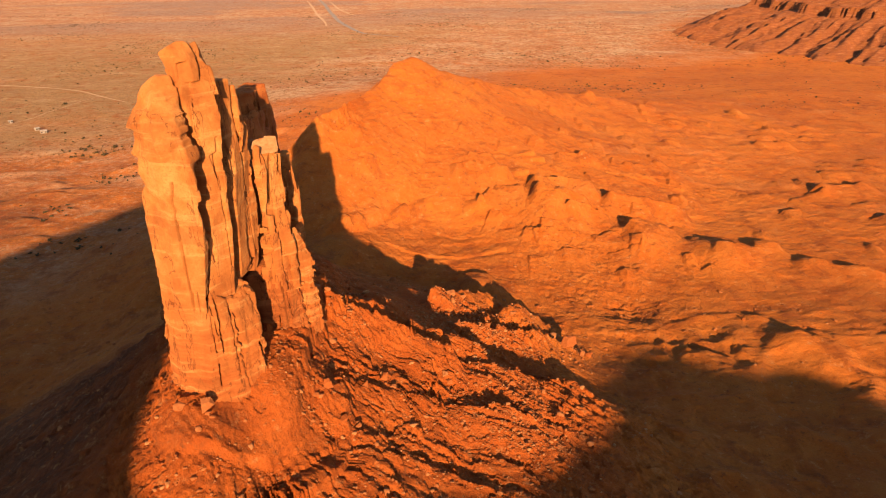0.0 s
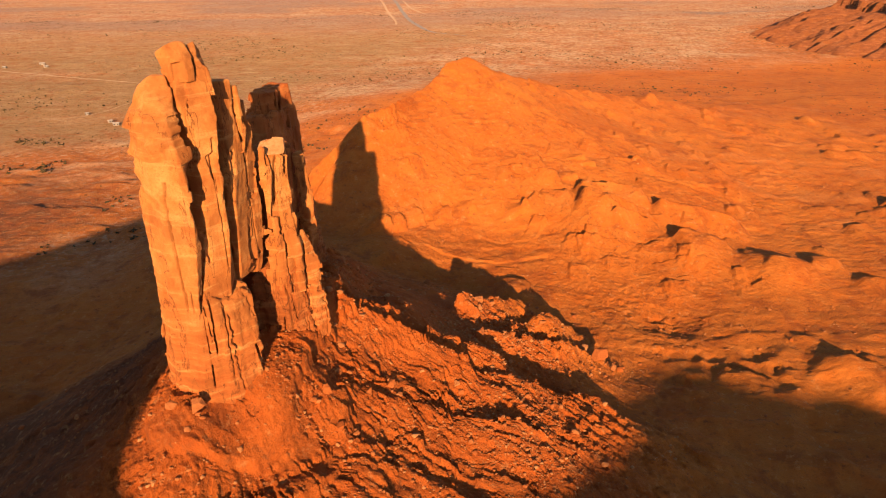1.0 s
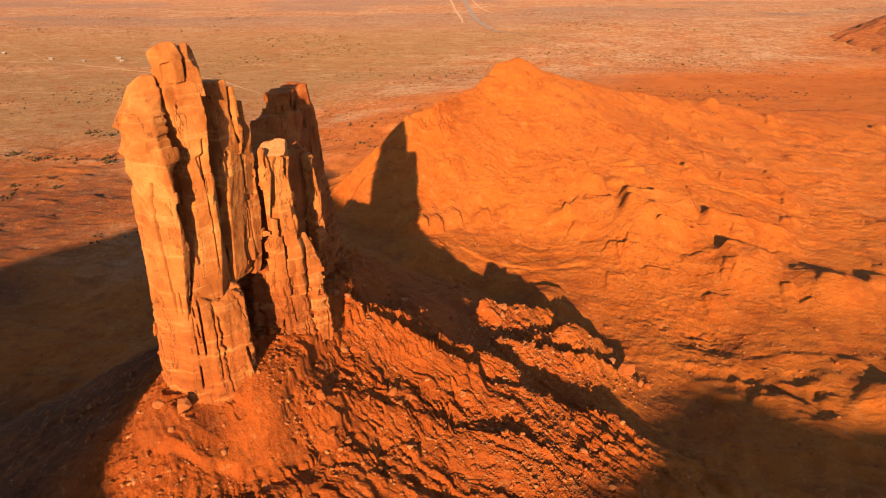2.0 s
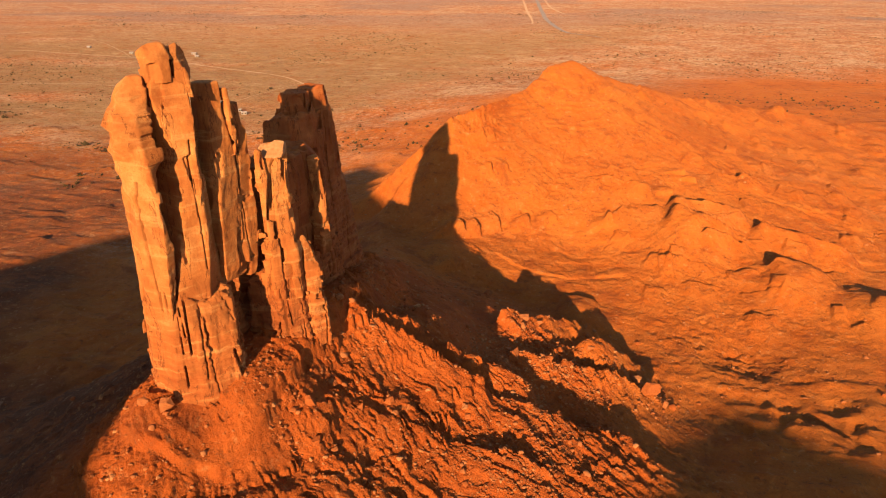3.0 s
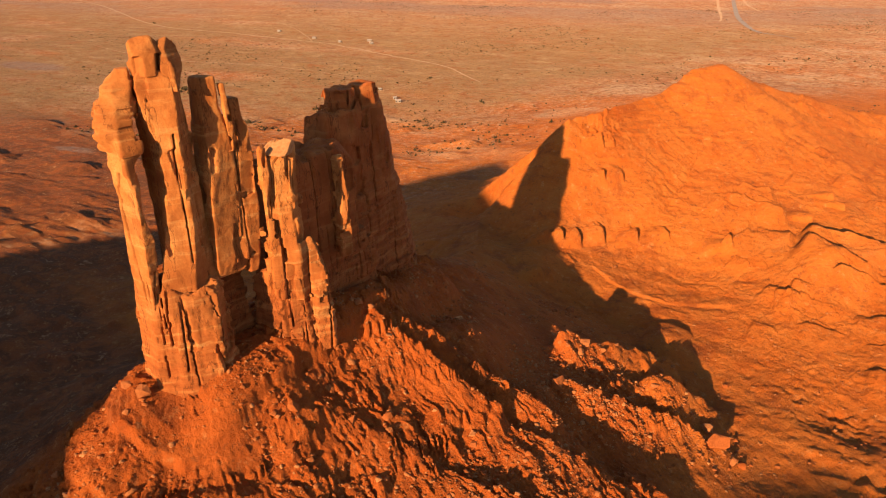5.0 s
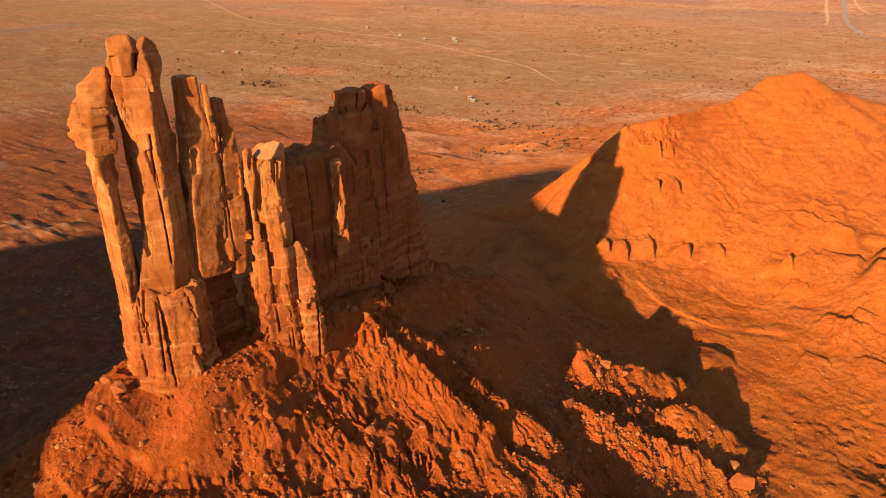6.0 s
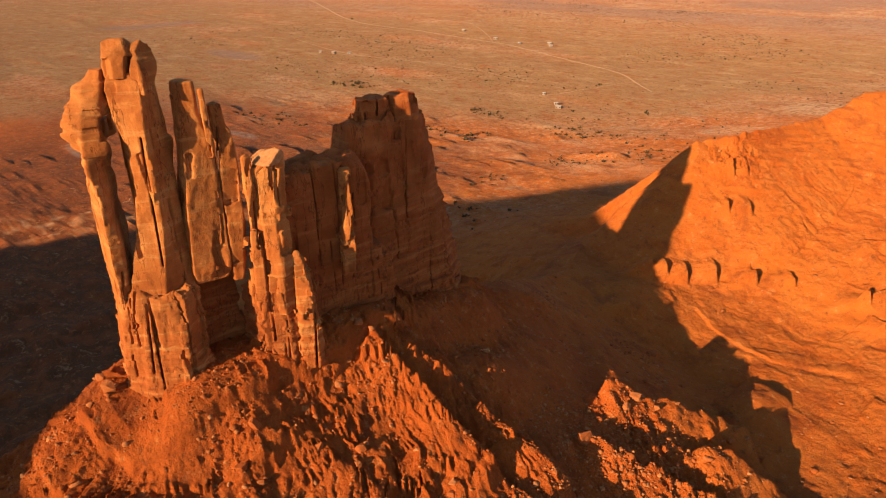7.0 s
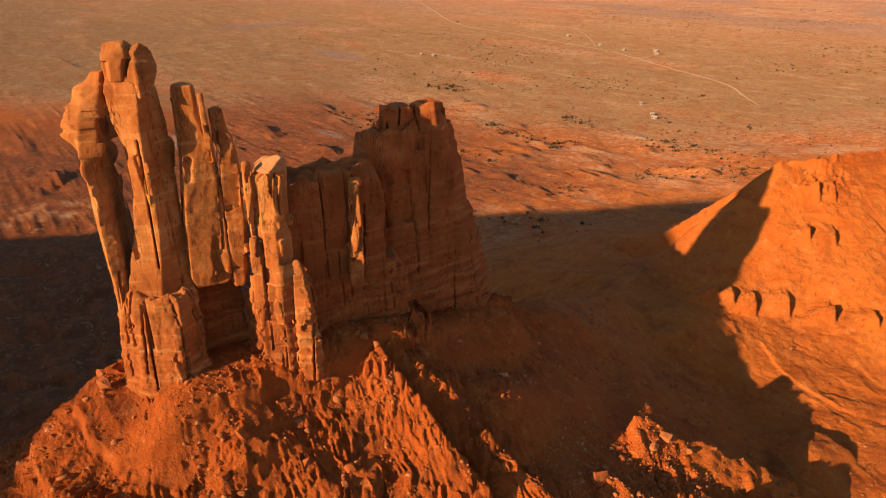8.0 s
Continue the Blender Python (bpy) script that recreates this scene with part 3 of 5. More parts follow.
def height_in(X, Y, Z, px, py):
    i = np.clip(np.searchsorted(X, px) - 1, 0, len(X) - 2)
    j = np.clip(np.searchsorted(Y, py) - 1, 0, len(Y) - 2)
    u, v = (px - X[i]) / (X[i + 1] - X[i]), (py - Y[j]) / (Y[j + 1] - Y[j])
    return (Z[j, i] * (1 - u) + Z[j, i + 1] * u) * (1 - v) + (Z[j + 1, i] * (1 - u) + Z[j + 1, i + 1] * u) * v


def mesh_height(px, py):
    """Height of the ground sheet itself, between its knots."""
    px, py = np.asarray(px, float), np.asarray(py, float)
    out = height_in(xs, ys, gz, px, py)
    for box, qx, qy, pz, fx_, fy_ in PATCHES:
        inside = (px >= fx_[0]) & (px <= fx_[-1]) & (py >= fy_[0]) & (py <= fy_[-1])
        out = np.where(inside, height_in(fx_, fy_, pz, np.clip(px, fx_[0], fx_[-1]), np.clip(py, fy_[0], fy_[-1])), out)
    return out


def layer(name, values):
    a = gme.attributes.new(name, "FLOAT", "POINT")
    a.data.foreach_set("value", np.clip(values, 0, 1).astype(np.float32).ravel())


gx, gy, gz_all = flat[:, 0], flat[:, 1], flat[:, 2]
# where the red bench gives way to the pale plain
beyond = gy - np.interp(gx, [-1500, -1025, -830, -700, -600, -400, -250, -180, 50, 283, 627, 1500], [-200, 210, 400, 540, 640, 740, 800, 820, 1080, 1290, 1470, 1700]) + 150 * fbm(gx / 170, gy / 120, 5, 101)
far_out = smooth(-150, 150, beyond)
patchy = fbm(gx / 230, gy / 120, 4, 102)
# a pale dry wash across the western flat
wash_d = along(gx, gy, (-345, 318), (-455, 150))[0] + 26 * fbm(gx / 22, gy / 16, 4, 117)
pale_wash = smooth(30, 10, wash_d) * smooth(-0.2, 0.25, fbm(gx / 9, gy / 6, 4, 118))
layer("talus", smooth(120, 70, np.hypot(gx + 35, gy - 185)) * smooth(38, 50, gz_all))
hill_off = smooth(75, 35, gz_all) * smooth(500, 640, np.hypot(gx - 1010, gy - 1500))
# pale sand of the plain; its extra share far out is painted haze
layer("sand_haze", pale_wash + hill_off * (far_out * (0.3 + 0.7 * smooth(-0.55, 0.2, patchy)) + smooth(1300, 2300, gy) * 0.6 + 0.12 * smooth(0.15, 0.5, fbm(gx / 60, gy / 30, 4, 103)) * smooth(300, 420, gy)))
meadow = smooth(-120, -330, gx - 0.25 * (gy - 900) + 80 * fbm(gx / 200, gy / 200, 3, 104)) * smooth(-110, 140, beyond + 50 * fbm(gx / 120, gy / 90, 3, 105))
layer("grassy", 0.9 * meadow * smooth(-0.75, -0.1, fbm(gx / 260, gy / 90, 4, 106)) * smooth(2300, 1300, gy - 0.2 * gx))
layer("plain", smooth(60, 35, gz_all) * np.clip(smooth(-150, 90, beyond) + 0.7 * smooth(-130, -260, gx + 40 * fbm(gx / 80, gy / 80, 3, 108)) * smooth(300, 420, gy), 0, 1))
slate_haze = 0
for px, py, wide, deep in ((520, 2110, 70, 34), (-1740, 840, 60, 150), (-1130, 730, 90, 30), (640, 2160, 60, 20), (-560, 430, 26, 8), (-610, 300, 40, 12)):
    slate_haze = slate_haze + smooth(1.1, 0.8, np.hypot((gx - px) / wide, (gy - py) / deep) + 0.3 * fbm(gx / 30, gy / 30, 3, 109))
# grey tint beyond 1500 m that stands in for distant haze
slate_haze = slate_haze + (0.25 + 0.75 * smooth(-0.05, 0.3, fbm(gx / 420, gy / 150, 4, 114))) * smooth(1500, 2400, gy - 0.25 * gx)
layer("slate_haze", 0.8 * slate_haze)
# stony soil in the west; below y 250 it darkens the shaded valley
layer("stony_shade", (1 - 0.9 * pale_wash) * 0.85 * np.clip(smooth(250, 205, gy) + smooth(-235, -320, gx + 0.25 * (gy - 300) + 40 * fbm(gx / 60, gy / 60, 3, 119)), 0, 1) * smooth(-66, -100, gx + 10 * fbm(gx / 50, gy / 50, 3, 115)) * smooth(-1000, -600, gx) * smooth(600, 430, gy + 90 * fbm(gx / 110, gy / 80, 4, 116)) * smooth(92, 74, gz_all))
ground_ob = tagged(new("ground", gme), "red desert earth with scree, washes and dry grass", "ground", kind="structure")


# ---------------------------------------------------------------- the great butte beyond the bench
th_ = radians(1) * np.concatenate([np.linspace(165, 290, 300), np.linspace(290, 525, 60)[1:-1]])
ra_ = np.concatenate([np.linspace(2, 150, 30)[:-1], np.linspace(150, 600, 130)])
ba, br = np.meshgrid(th_, ra_)
hx, hy = 1010 + br * np.cos(ba), 1500 + br * np.sin(ba)
hd = br + 42 * fbm(hx / 230, hy / 230, 3, 81)
gully = ridged(hx / 58, hy / 58, 3, 82)
hz = 214 - 0.42 * hd + gully * (2 + 5 * smooth(60, 260, hd)) + 8 * ridged(ba * 19 + 0.5 * fbm(hx / 60, hy / 60, 2, 84), hd / 240, 3, 85) * smooth(30, 220, hd) + 2 * ridged(hx / 19, hy / 19, 2, 84)
hb = (hz + 5 * fbm(hx / 60, hy / 60, 2, 83)) / 27
hb_f = hb - np.floor(hb)
cliff = smooth(0.05, 0.5, hash2(np.floor(hb), hb * 0 + 1, 85))
hz = hz + 13 * cliff * (smooth(0.44, 0.53, hb_f) - hb_f) + 1.5 * fbm(hx / 9, hy / 9, 2, 86)
hz = hz - 30 * smooth(545, 600, br)
great = mesh_of("distant_butte", np.stack([hx, hy, hz], -1).reshape(-1, 3), grid_faces(len(th_), len(ra_), True), M_ROCK_DARK, True)
tagged(new("distant_butte", great), "layered red sandstone butte beyond the plain", "butte")


# ---------------------------------------------------------------- the rock wall
def hash3(ix, iy, iz, seed):
    return hash2(ix + 157 * np.floor(iz), iy + 7919 * np.floor(iz), seed)


def vnoise3(x, y, z, seed=0):
    ix, iy, iz = np.floor(x), np.floor(y), np.floor(z)
    fx, fy, fz = x - ix, y - iy, z - iz
    ux, uy, uz = (f * f * (3 - 2 * f) for f in (fx, fy, fz))
    out = 0.0
    for a in (0, 1):
        for b in (0, 1):
            for c in (0, 1):
                w = (ux if a else 1 - ux) * (uy if b else 1 - uy) * (uz if c else 1 - uz)
                out = out + w * hash3(ix + a, iy + b, iz + c, seed)
    return out * 2 - 1


def fbm3(x, y, z, octaves, seed):
    total, amp, norm = 0.0, 1.0, 0.0
    for k in range(octaves):
        f = 2.07 ** k
        total = total + amp * vnoise3(x * f + 3.1 * k, y * f - 5.3 * k, z * f + 8.7 * k, seed + k)
        norm += amp
        amp *= 0.5
    return total / norm


def skin(f, origin, step):
    """The surface where the field f changes sign, as points and quads."""
    s = f < 0
    c = [s[a:a + f.shape[0] - 1, b:b + f.shape[1] - 1, d:d + f.shape[2] - 1] for a in (0, 1) for b in (0, 1) for d in (0, 1)]
    some = np.logical_or.reduce(c) & ~np.logical_and.reduce(c)
    i, j, k = np.nonzero(some)
    index = np.full(some.shape, -1, np.int64)
    index[i, j, k] = np.arange(len(i))
    corner = [(a, b, d) for a in (0, 1) for b in (0, 1) for d in (0, 1)]
    val = [f[i + a, j + b, k + d] for a, b, d in corner]
    total, count = np.zeros((len(i), 3)), np.zeros(len(i))
    for m in range(8):
        for n in range(m + 1, 8):
            if sum(abs(p - q) for p, q in zip(corner[m], corner[n])) != 1:
                continue
            cross = (val[m] < 0) != (val[n] < 0)
            t = np.where(cross, val[m] / np.where(cross, val[m] - val[n], 1), 0)
            for ax in range(3):
                total[:, ax] += np.where(cross, corner[m][ax] + (corner[n][ax] - corner[m][ax]) * t, 0)
            count += cross
    verts = (total / count[:, None] + np.stack([i, j, k], -1)) * step + np.array(origin)
    quads = []
    for ax in range(3):
        u, v = (ax + 1) % 3, (ax + 2) % 3
        lo = [slice(None)] * 3
        hi = [slice(None)] * 3
        lo[ax], hi[ax] = slice(0, -1), slice(1, None)
        flip = s[tuple(lo)] != s[tuple(hi)]
        e = np.stack(np.nonzero(flip), -1)
        ok = (e[:, u] > 0) & (e[:, v] > 0) & (e[:, u] < f.shape[u] - 1) & (e[:, v] < f.shape[v] - 1)
        e = e[ok]
        inside = s[e[:, 0], e[:, 1], e[:, 2]]
        ring = []
        for du, dv in ((-1, -1), (0, -1), (0, 0), (-1, 0)):
            q = e.copy()
            q[:, u] += du
            q[:, v] += dv
            ring.append(index[q[:, 0], q[:, 1], q[:, 2]])
        q = np.stack(ring, -1)
        q = np.where(inside[:, None], q, q[:, ::-1])
        quads.append(q[(q >= 0).all(1)])
    return verts, np.concatenate(quads)


def scaled(plan, levels):
    """Sections of a pillar that keeps one plan. levels, from the foot up: height, axis x, axis y, scale in x, scale in y."""
    return [(z, [(ax + kx * qx, ay + ky * qy) for qx, qy in plan]) for z, ax, ay, kx, ky in levels]


def column(sections, seed, step=0.4, spall=0.7, beds=0.25, grain=0.09, cracks=5, dome=1.2, blocks=0.0, chips=26, rag=0.25, slope=None, knob=0.0, rock=M_ROCK):
    """A pillar of jointed sandstone. sections, from the foot up: height and the corners there, counter-clockwise, convex.
    slope: a plane that cuts the top off aslant (x, y, z of its normal, height at the axis)."""
    rnd = np.random.RandomState(seed)
    zl = np.array([q[0] for q in sections], float)
    pts = np.array([q[1] for q in sections], float)
    count = pts.shape[1]
    z0, z1 = zl[0], zl[-1]
    lo = np.array([*(pts.min((0, 1)) - 2.0), z0])
    hi = np.array([*(pts.max((0, 1)) + 2.0), z1 + 2.0])
    dims = np.ceil((hi - lo) / step).astype(int) + 1
    gx_, gy_, gz_ = (lo[a] + step * np.arange(dims[a]) for a in range(3))
    X, Y, Z = gx_[:, None, None], gy_[None, :, None], gz_[None, None, :]

    def corner_at(k, z):
        return np.interp(z, zl, pts[:, k % count, 0]), np.interp(z, zl, pts[:, k % count, 1])

    f = np.full(tuple(dims), -1e3)
    for k in range(count):
        (ax, ay), (bx, by) = corner_at(k, gz_), corner_at(k + 1, gz_)
        run = np.maximum(np.hypot(bx - ax, by - ay), 1e-3)
        nx, ny = (by - ay) / run, (ax - bx) / run
        f = np.maximum(f, nx * X + ny * Y - (nx * ax + ny * ay))
    top_mid, top_half = pts[-1].mean(0), np.ptp(pts[-1], axis=0) / 2
    XX, YY, ZZ = np.broadcast_arrays(X, Y, Z)
    near = np.abs(f) < 3.5
    xs_, ys_, zs_ = XX[near], YY[near], ZZ[near]
    d = np.zeros(len(xs_))
    # slabs that have come away, in steps
    a = fbm3(xs_ / 6.5, ys_ / 6.5, zs_ / 17, 2, seed)
    d += spall * 0.9 * np.floor(a * 3.0 + 0.5) / 3.0
    d += 0.4 * spall * fbm3(xs_ / 9, ys_ / 9, zs_ / 12, 1, seed + 5)
    # beds
    bz = zs_ + 0.04 * xs_ - 0.03 * ys_ + 0.25 * fbm3(xs_ / 6, ys_ / 6, zs_ / 6, 1, seed + 9)
    low = smooth(132, 112, zs_)
    row = np.floor(bz / 1.15 + 0.5 * vnoise(bz / 3, bz * 0, seed + 10))
    d += beds * (0.25 + 1.0 * low) * (hash2(row, row * 0 + 3, seed + 11) - 0.5)
    if blocks:
        row2 = np.floor(bz / 2.1 + 0.5 * vnoise(bz / 4, bz * 0 + 5, seed + 12))
        wid = 1.3 + 2.2 * hash2(row2, row2 * 0 + 1, seed + 13)
        shift = 4 * hash2(row2, row2 * 0 + 2, seed + 14)
        d += blocks * (hash3(np.floor((xs_ + 0.3 * ys_) / wid + shift), np.floor((ys_ - 0.3 * xs_) / wid + shift), row2, seed + 15) - 0.5) * 1.1
        col_ = hash2(np.floor((xs_ + 0.2 * ys_) / 2.3), np.floor((ys_ - 0.2 * xs_) / 2.3), seed + 16) - 0.5
        d += blocks * 0.9 * col_
    if knob:
        row3 = np.floor(bz / 2.3 + 0.7 * vnoise(bz / 3, bz * 0 + 7, seed + 17))
        d += knob * smooth(138, 150, zs_) * (0.3 * (hash2(row3, row3 * 0 + 4, seed + 18) - 0.5) + 0.8 * vnoise3(xs_ / 4.0, ys_ / 4.0, zs_ / 3.4, seed + 19))
    g = fbm3(xs_ / 1.5, ys_ / 1.5, zs_ / 2.2, 2, seed + 20)
    d += grain * (1.3 * np.floor(g * 4 + 0.5) / 4 + 0.5 * fbm3(xs_ / 0.8, ys_ / 0.8, zs_ / 0.8, 1, seed + 24))
    f[near] -= d
    # broken top
    f = np.maximum(f, Z - z1 - rag * 0.8)
    for c in range(7):
        th, up = rnd.rand() * 6.28, 0.5 + 1.4 * rnd.rand()
        n = np.array([math.cos(th), math.sin(th), up])
        n /= np.linalg.norm(n)
        at = np.array([top_mid[0] + math.cos(th) * top_half[0] * 0.95, top_mid[1] + math.sin(th) * top_half[1] * 0.95, z1 - dome * (0.1 + 0.4 * rnd.rand())])
        f = np.maximum(f, n[0] * (X - at[0]) + n[1] * (Y - at[1]) + n[2] * (Z - at[2]))
    if rag > 0.4:
        top = z1 - rag + rag * 1.2 * np.floor(3 * vnoise(XX[:, :, 0] / 2.6 + seed, YY[:, :, 0] / 2.6, seed + 30)) / 3
        f = np.maximum(f, Z - top[:, :, None])
    if slope:
        f = np.maximum(f, slope[0] * (X - top_mid[0]) + slope[1] * (Y - top_mid[1]) + slope[2] * (Z - slope[3]))

    def block(at, n, tilt, half, cut):
        """Takes a box out of the rock, or adds one. at: its middle; n: the way it faces."""
        r = float(np.hypot(half[0], half[2])) + 1
        sl = tuple(slice(max(0, int((at[q] - lo[q] - (half[1] + 1 if q == 2 else r)) / step)), max(0, int((at[q] - lo[q] + (half[1] + 1 if q == 2 else r)) / step) + 2)) for q in range(3))
        x, y, z = XX[sl] - at[0], YY[sl] - at[1], ZZ[sl] - at[2]
        if x.size == 0:
            return
        t = (-n[1], n[0])
        u, w = x * t[0] + y * t[1], x * n[0] + y * n[1]
        u, v = u + tilt[0] * z, z - tilt[0] * u
        w = w + tilt[1] * v + tilt[2] * u
        b = np.maximum(np.maximum(np.abs(u) - half[0], np.abs(v) - half[1] + 0.3 * np.abs(u)), np.abs(w) - half[2])
        f[sl] = np.maximum(f[sl], -b) if cut else np.minimum(f[sl], np.maximum(b, f[sl] - half[2]))

    def spot(z=None):
        """A random place on the face of the pillar."""
        z = z0 + (z1 - z0) * rnd.rand() if z is None else z
        here = [np.array(corner_at(k, z)) for k in range(count)]
        runs = np.array([np.hypot(*(here[(k + 1) % count] - here[k])) for k in range(count)])
        k_ = min(int(np.searchsorted(np.cumsum(runs) / runs.sum(), rnd.rand())), count - 1)
        e = here[(k_ + 1) % count] - here[k_]
        m = here[k_] + e * rnd.rand()
        th = math.atan2(-e[0], e[1]) + rnd.normal() * 0.22
        return (m[0], m[1], z), (math.cos(th), math.sin(th))

    for c in range(chips):
        at, n = spot()
        half = (0.5 + 2.0 * rnd.rand() ** 1.5, 0.8 + 6.0 * rnd.rand() ** 1.8, 0.25 + 0.65 * rnd.rand())
        block(at, n, (rnd.normal() * 0.12, rnd.normal() * 0.10, rnd.normal() * 0.18), half, rnd.rand() < 0.8)
    for c in range(cracks):
        at, n = spot(z0 + (z1 - z0) * (0.25 + 0.7 * rnd.rand()))
        half = (0.15 + 0.14 * rnd.rand(), (z1 - z0) * (0.12 + 0.26 * rnd.rand()), 1.0 + 1.6 * rnd.rand())
        block(at, n, (rnd.normal() * 0.05, 0, rnd.normal() * 0.3), half, True)
    f[0, :, :] = f[-1, :, :] = f[:, 0, :] = f[:, -1, :] = 1.0
    f[:, :, 0] = f[:, :, -1] = 1.0
    verts, quads = skin(f, lo, step)
    me = mesh_of("pillar", verts, quads, rock, True)
    me.set_sharp_from_angle(angle=radians(28))
    return me


wall = new("sandstone_spires")
wall.location = (0, 0, 0)
tagged(wall, "row of tall cracked orange sandstone spires on a talus ridge", "rock formation")


def pillar(name, label, *args, **kw):
    return part(name, column(*args, **kw), wall, label)


# leaning pillar with a swollen shoulder: a flat sunny face, a narrow end, a cleft behind it
pillar("shoulder_pillar", "tan pillar with an overhanging knobbly shoulder",
       [(96, [(-61.0, 138.0), (-57.0, 134.4), (-50.2, 133.2), (-49.6, 135.6), (-54.0, 141.0), (-60.5, 141.5)]),
        (117, [(-60.5, 137.8), (-56.8, 135.0), (-50.2, 134.2), (-50.0, 136.3), (-54.0, 141.0), (-60.2, 141.5)]),
        (129, [(-60.6, 138.6), (-55.4, 134.3), (-48.9, 133.8), (-49.0, 136.2), (-55.0, 139.6), (-60.2, 141.6)]),
        (138, [(-61.2, 139.4), (-53.9, 133.6), (-47.9, 133.4), (-47.8, 135.8), (-55.4, 139.0), (-60.5, 142.0)]),
        (147, [(-60.2, 138.4), (-53.7, 133.4), (-47.9, 133.2), (-47.7, 135.9), (-55.4, 138.8), (-60.0, 141.8)]),
        (150.5, [(-59.4, 137.6), (-52.8, 132.6), (-48.6, 133.2), (-48.2, 136.1), (-55.2, 139.0), (-59.4, 141.4)]),
        (153.5, [(-60.6, 137.0), (-53.2, 130.9), (-49.2, 133.0), (-48.6, 136.4), (-55.0, 139.2), (-59.6, 141.4)]),
        (157, [(-61.0, 136.8), (-53.4, 130.9), (-49.6, 133.2), (-48.9, 136.8), (-54.6, 139.6), (-59.6, 141.2)]),
        (161.5, [(-60.4, 137.0), (-53.6, 131.4), (-50.6, 134.2), (-49.6, 137.8), (-53.4, 141.2), (-58.8, 141.4)]),
        (165, [(-58.8, 137.8), (-53.8, 133.0), (-51.4, 135.6), (-50.0, 138.4), (-53.6, 141.6), (-57.8, 141.2)]),
        (167.5, [(-56.4, 138.8), (-53.8, 136.4), (-52.4, 137.0), (-51.2, 139.2), (-53.6, 141.4), (-56.0, 141.2)])],
       3, step=0.32, spall=0.5, beds=0.35, grain=0.08, cracks=3, dome=1.6, chips=16, knob=1.9)
# the tallest pillar: a lit face that meets a shaded one in a sharp edge, and its two head stones
pillar("tall_pillar", "tallest pillar with a smooth sharp-edged face",
       [(96, [(-50.6, 136.4), (-46.2, 142.4), (-47.6, 150.0), (-55.0, 150.0), (-57.5, 144.0)]),
        (121, [(-50.0, 136.9), (-46.0, 142.5), (-47.8, 150.2), (-55.0, 150.0), (-57.5, 144.0)]),
        (129, [(-49.2, 137.9), (-45.5, 143.3), (-48.2, 150.2), (-55.0, 150.0), (-57.5, 143.6)]),
        (135, [(-48.5, 139.2), (-45.3, 143.9), (-48.8, 150.0), (-55.0, 149.8), (-57.0, 143.2)]),
        (144, [(-48.0, 140.5), (-45.4, 143.7), (-49.2, 149.8), (-55.0, 149.4), (-57.0, 142.6)]),
        (153, [(-48.3, 140.5), (-44.7, 143.1), (-49.8, 149.6), (-55.0, 149.0), (-56.6, 142.4)]),
        (159, [(-48.5, 138.8), (-44.3, 143.3), (-50.2, 149.4), (-55.0, 148.6), (-55.8, 142.0)]),
        (164, [(-49.7, 138.7), (-45.2, 144.0), (-49.6, 148.6), (-54.4, 147.6), (-55.0, 141.6)]),
        (167, [(-49.6, 139.6), (-46.4, 143.6), (-49.4, 147.4), (-53.4, 146.4), (-53.6, 141.6)])],
       11, step=0.34, spall=0.45, beds=0.16, grain=0.07, cracks=3, dome=0.8, chips=18)
pillar("chip", "loose slab on the edge of the tallest pillar",
       [(140.6, [(-46.4, 143.3), (-45.7, 143.2), (-45.4, 144.0), (-46.2, 144.3)]), (143.6, [(-46.9, 142.7), (-45.3, 143.0), (-44.9, 144.2), (-46.4, 144.6)]),
        (146.4, [(-46.6, 142.8), (-45.2, 143.2), (-45.0, 144.0), (-46.4, 144.4)]), (148.0, [(-46.1, 143.2), (-45.5, 143.3), (-45.3, 143.8), (-46.0, 144.0)])],
       19, step=0.2, spall=0.2, beds=0.1, cracks=0, dome=0.3, chips=2, rag=0.1)
pillar("head_stone", "rounded pale head stone",
       [(166.0, [(-52.0, 139.6), (-48.6, 139.6), (-46.8, 142.4), (-48.4, 145.2), (-52.6, 145.0)]),
        (168.6, [(-53.4, 139.8), (-48.9, 139.0), (-47.0, 142.7), (-48.8, 145.6), (-53.6, 145.0)]),
        (171.2, [(-54.6, 141.2), (-49.4, 139.4), (-48.2, 143.3), (-49.6, 145.8), (-54.0, 145.4)]),
        (173.3, [(-53.4, 141.8), (-50.4, 140.4), (-49.2, 143.6), (-50.2, 145.4), (-53.2, 145.2)])],
       23, step=0.26, spall=0.4, beds=0.25, cracks=0, dome=2.6, chips=5, rag=0.1, knob=0.7)
pillar("head_stone", "rounded head stone split off by a crack",
       [(162.8, [(-46.2, 144.2), (-45.0, 144.6), (-47.4, 148.2), (-49.6, 147.2), (-48.4, 144.6)]),
        (166.6, [(-46.9, 143.7), (-46.0, 144.6), (-47.8, 148.2), (-50.6, 147.8), (-49.0, 144.6)]),
        (169.6, [(-47.7, 143.6), (-46.8, 144.8), (-48.2, 148.8), (-51.4, 148.4), (-50.0, 144.8)]),
        (172.9, [(-48.8, 144.4), (-48.0, 145.2), (-48.6, 147.8), (-51.0, 147.6), (-50.4, 145.0)])],
       27, step=0.26, spall=0.4, beds=0.25, cracks=0, dome=2.6, chips=5, rag=0.1, knob=0.7)
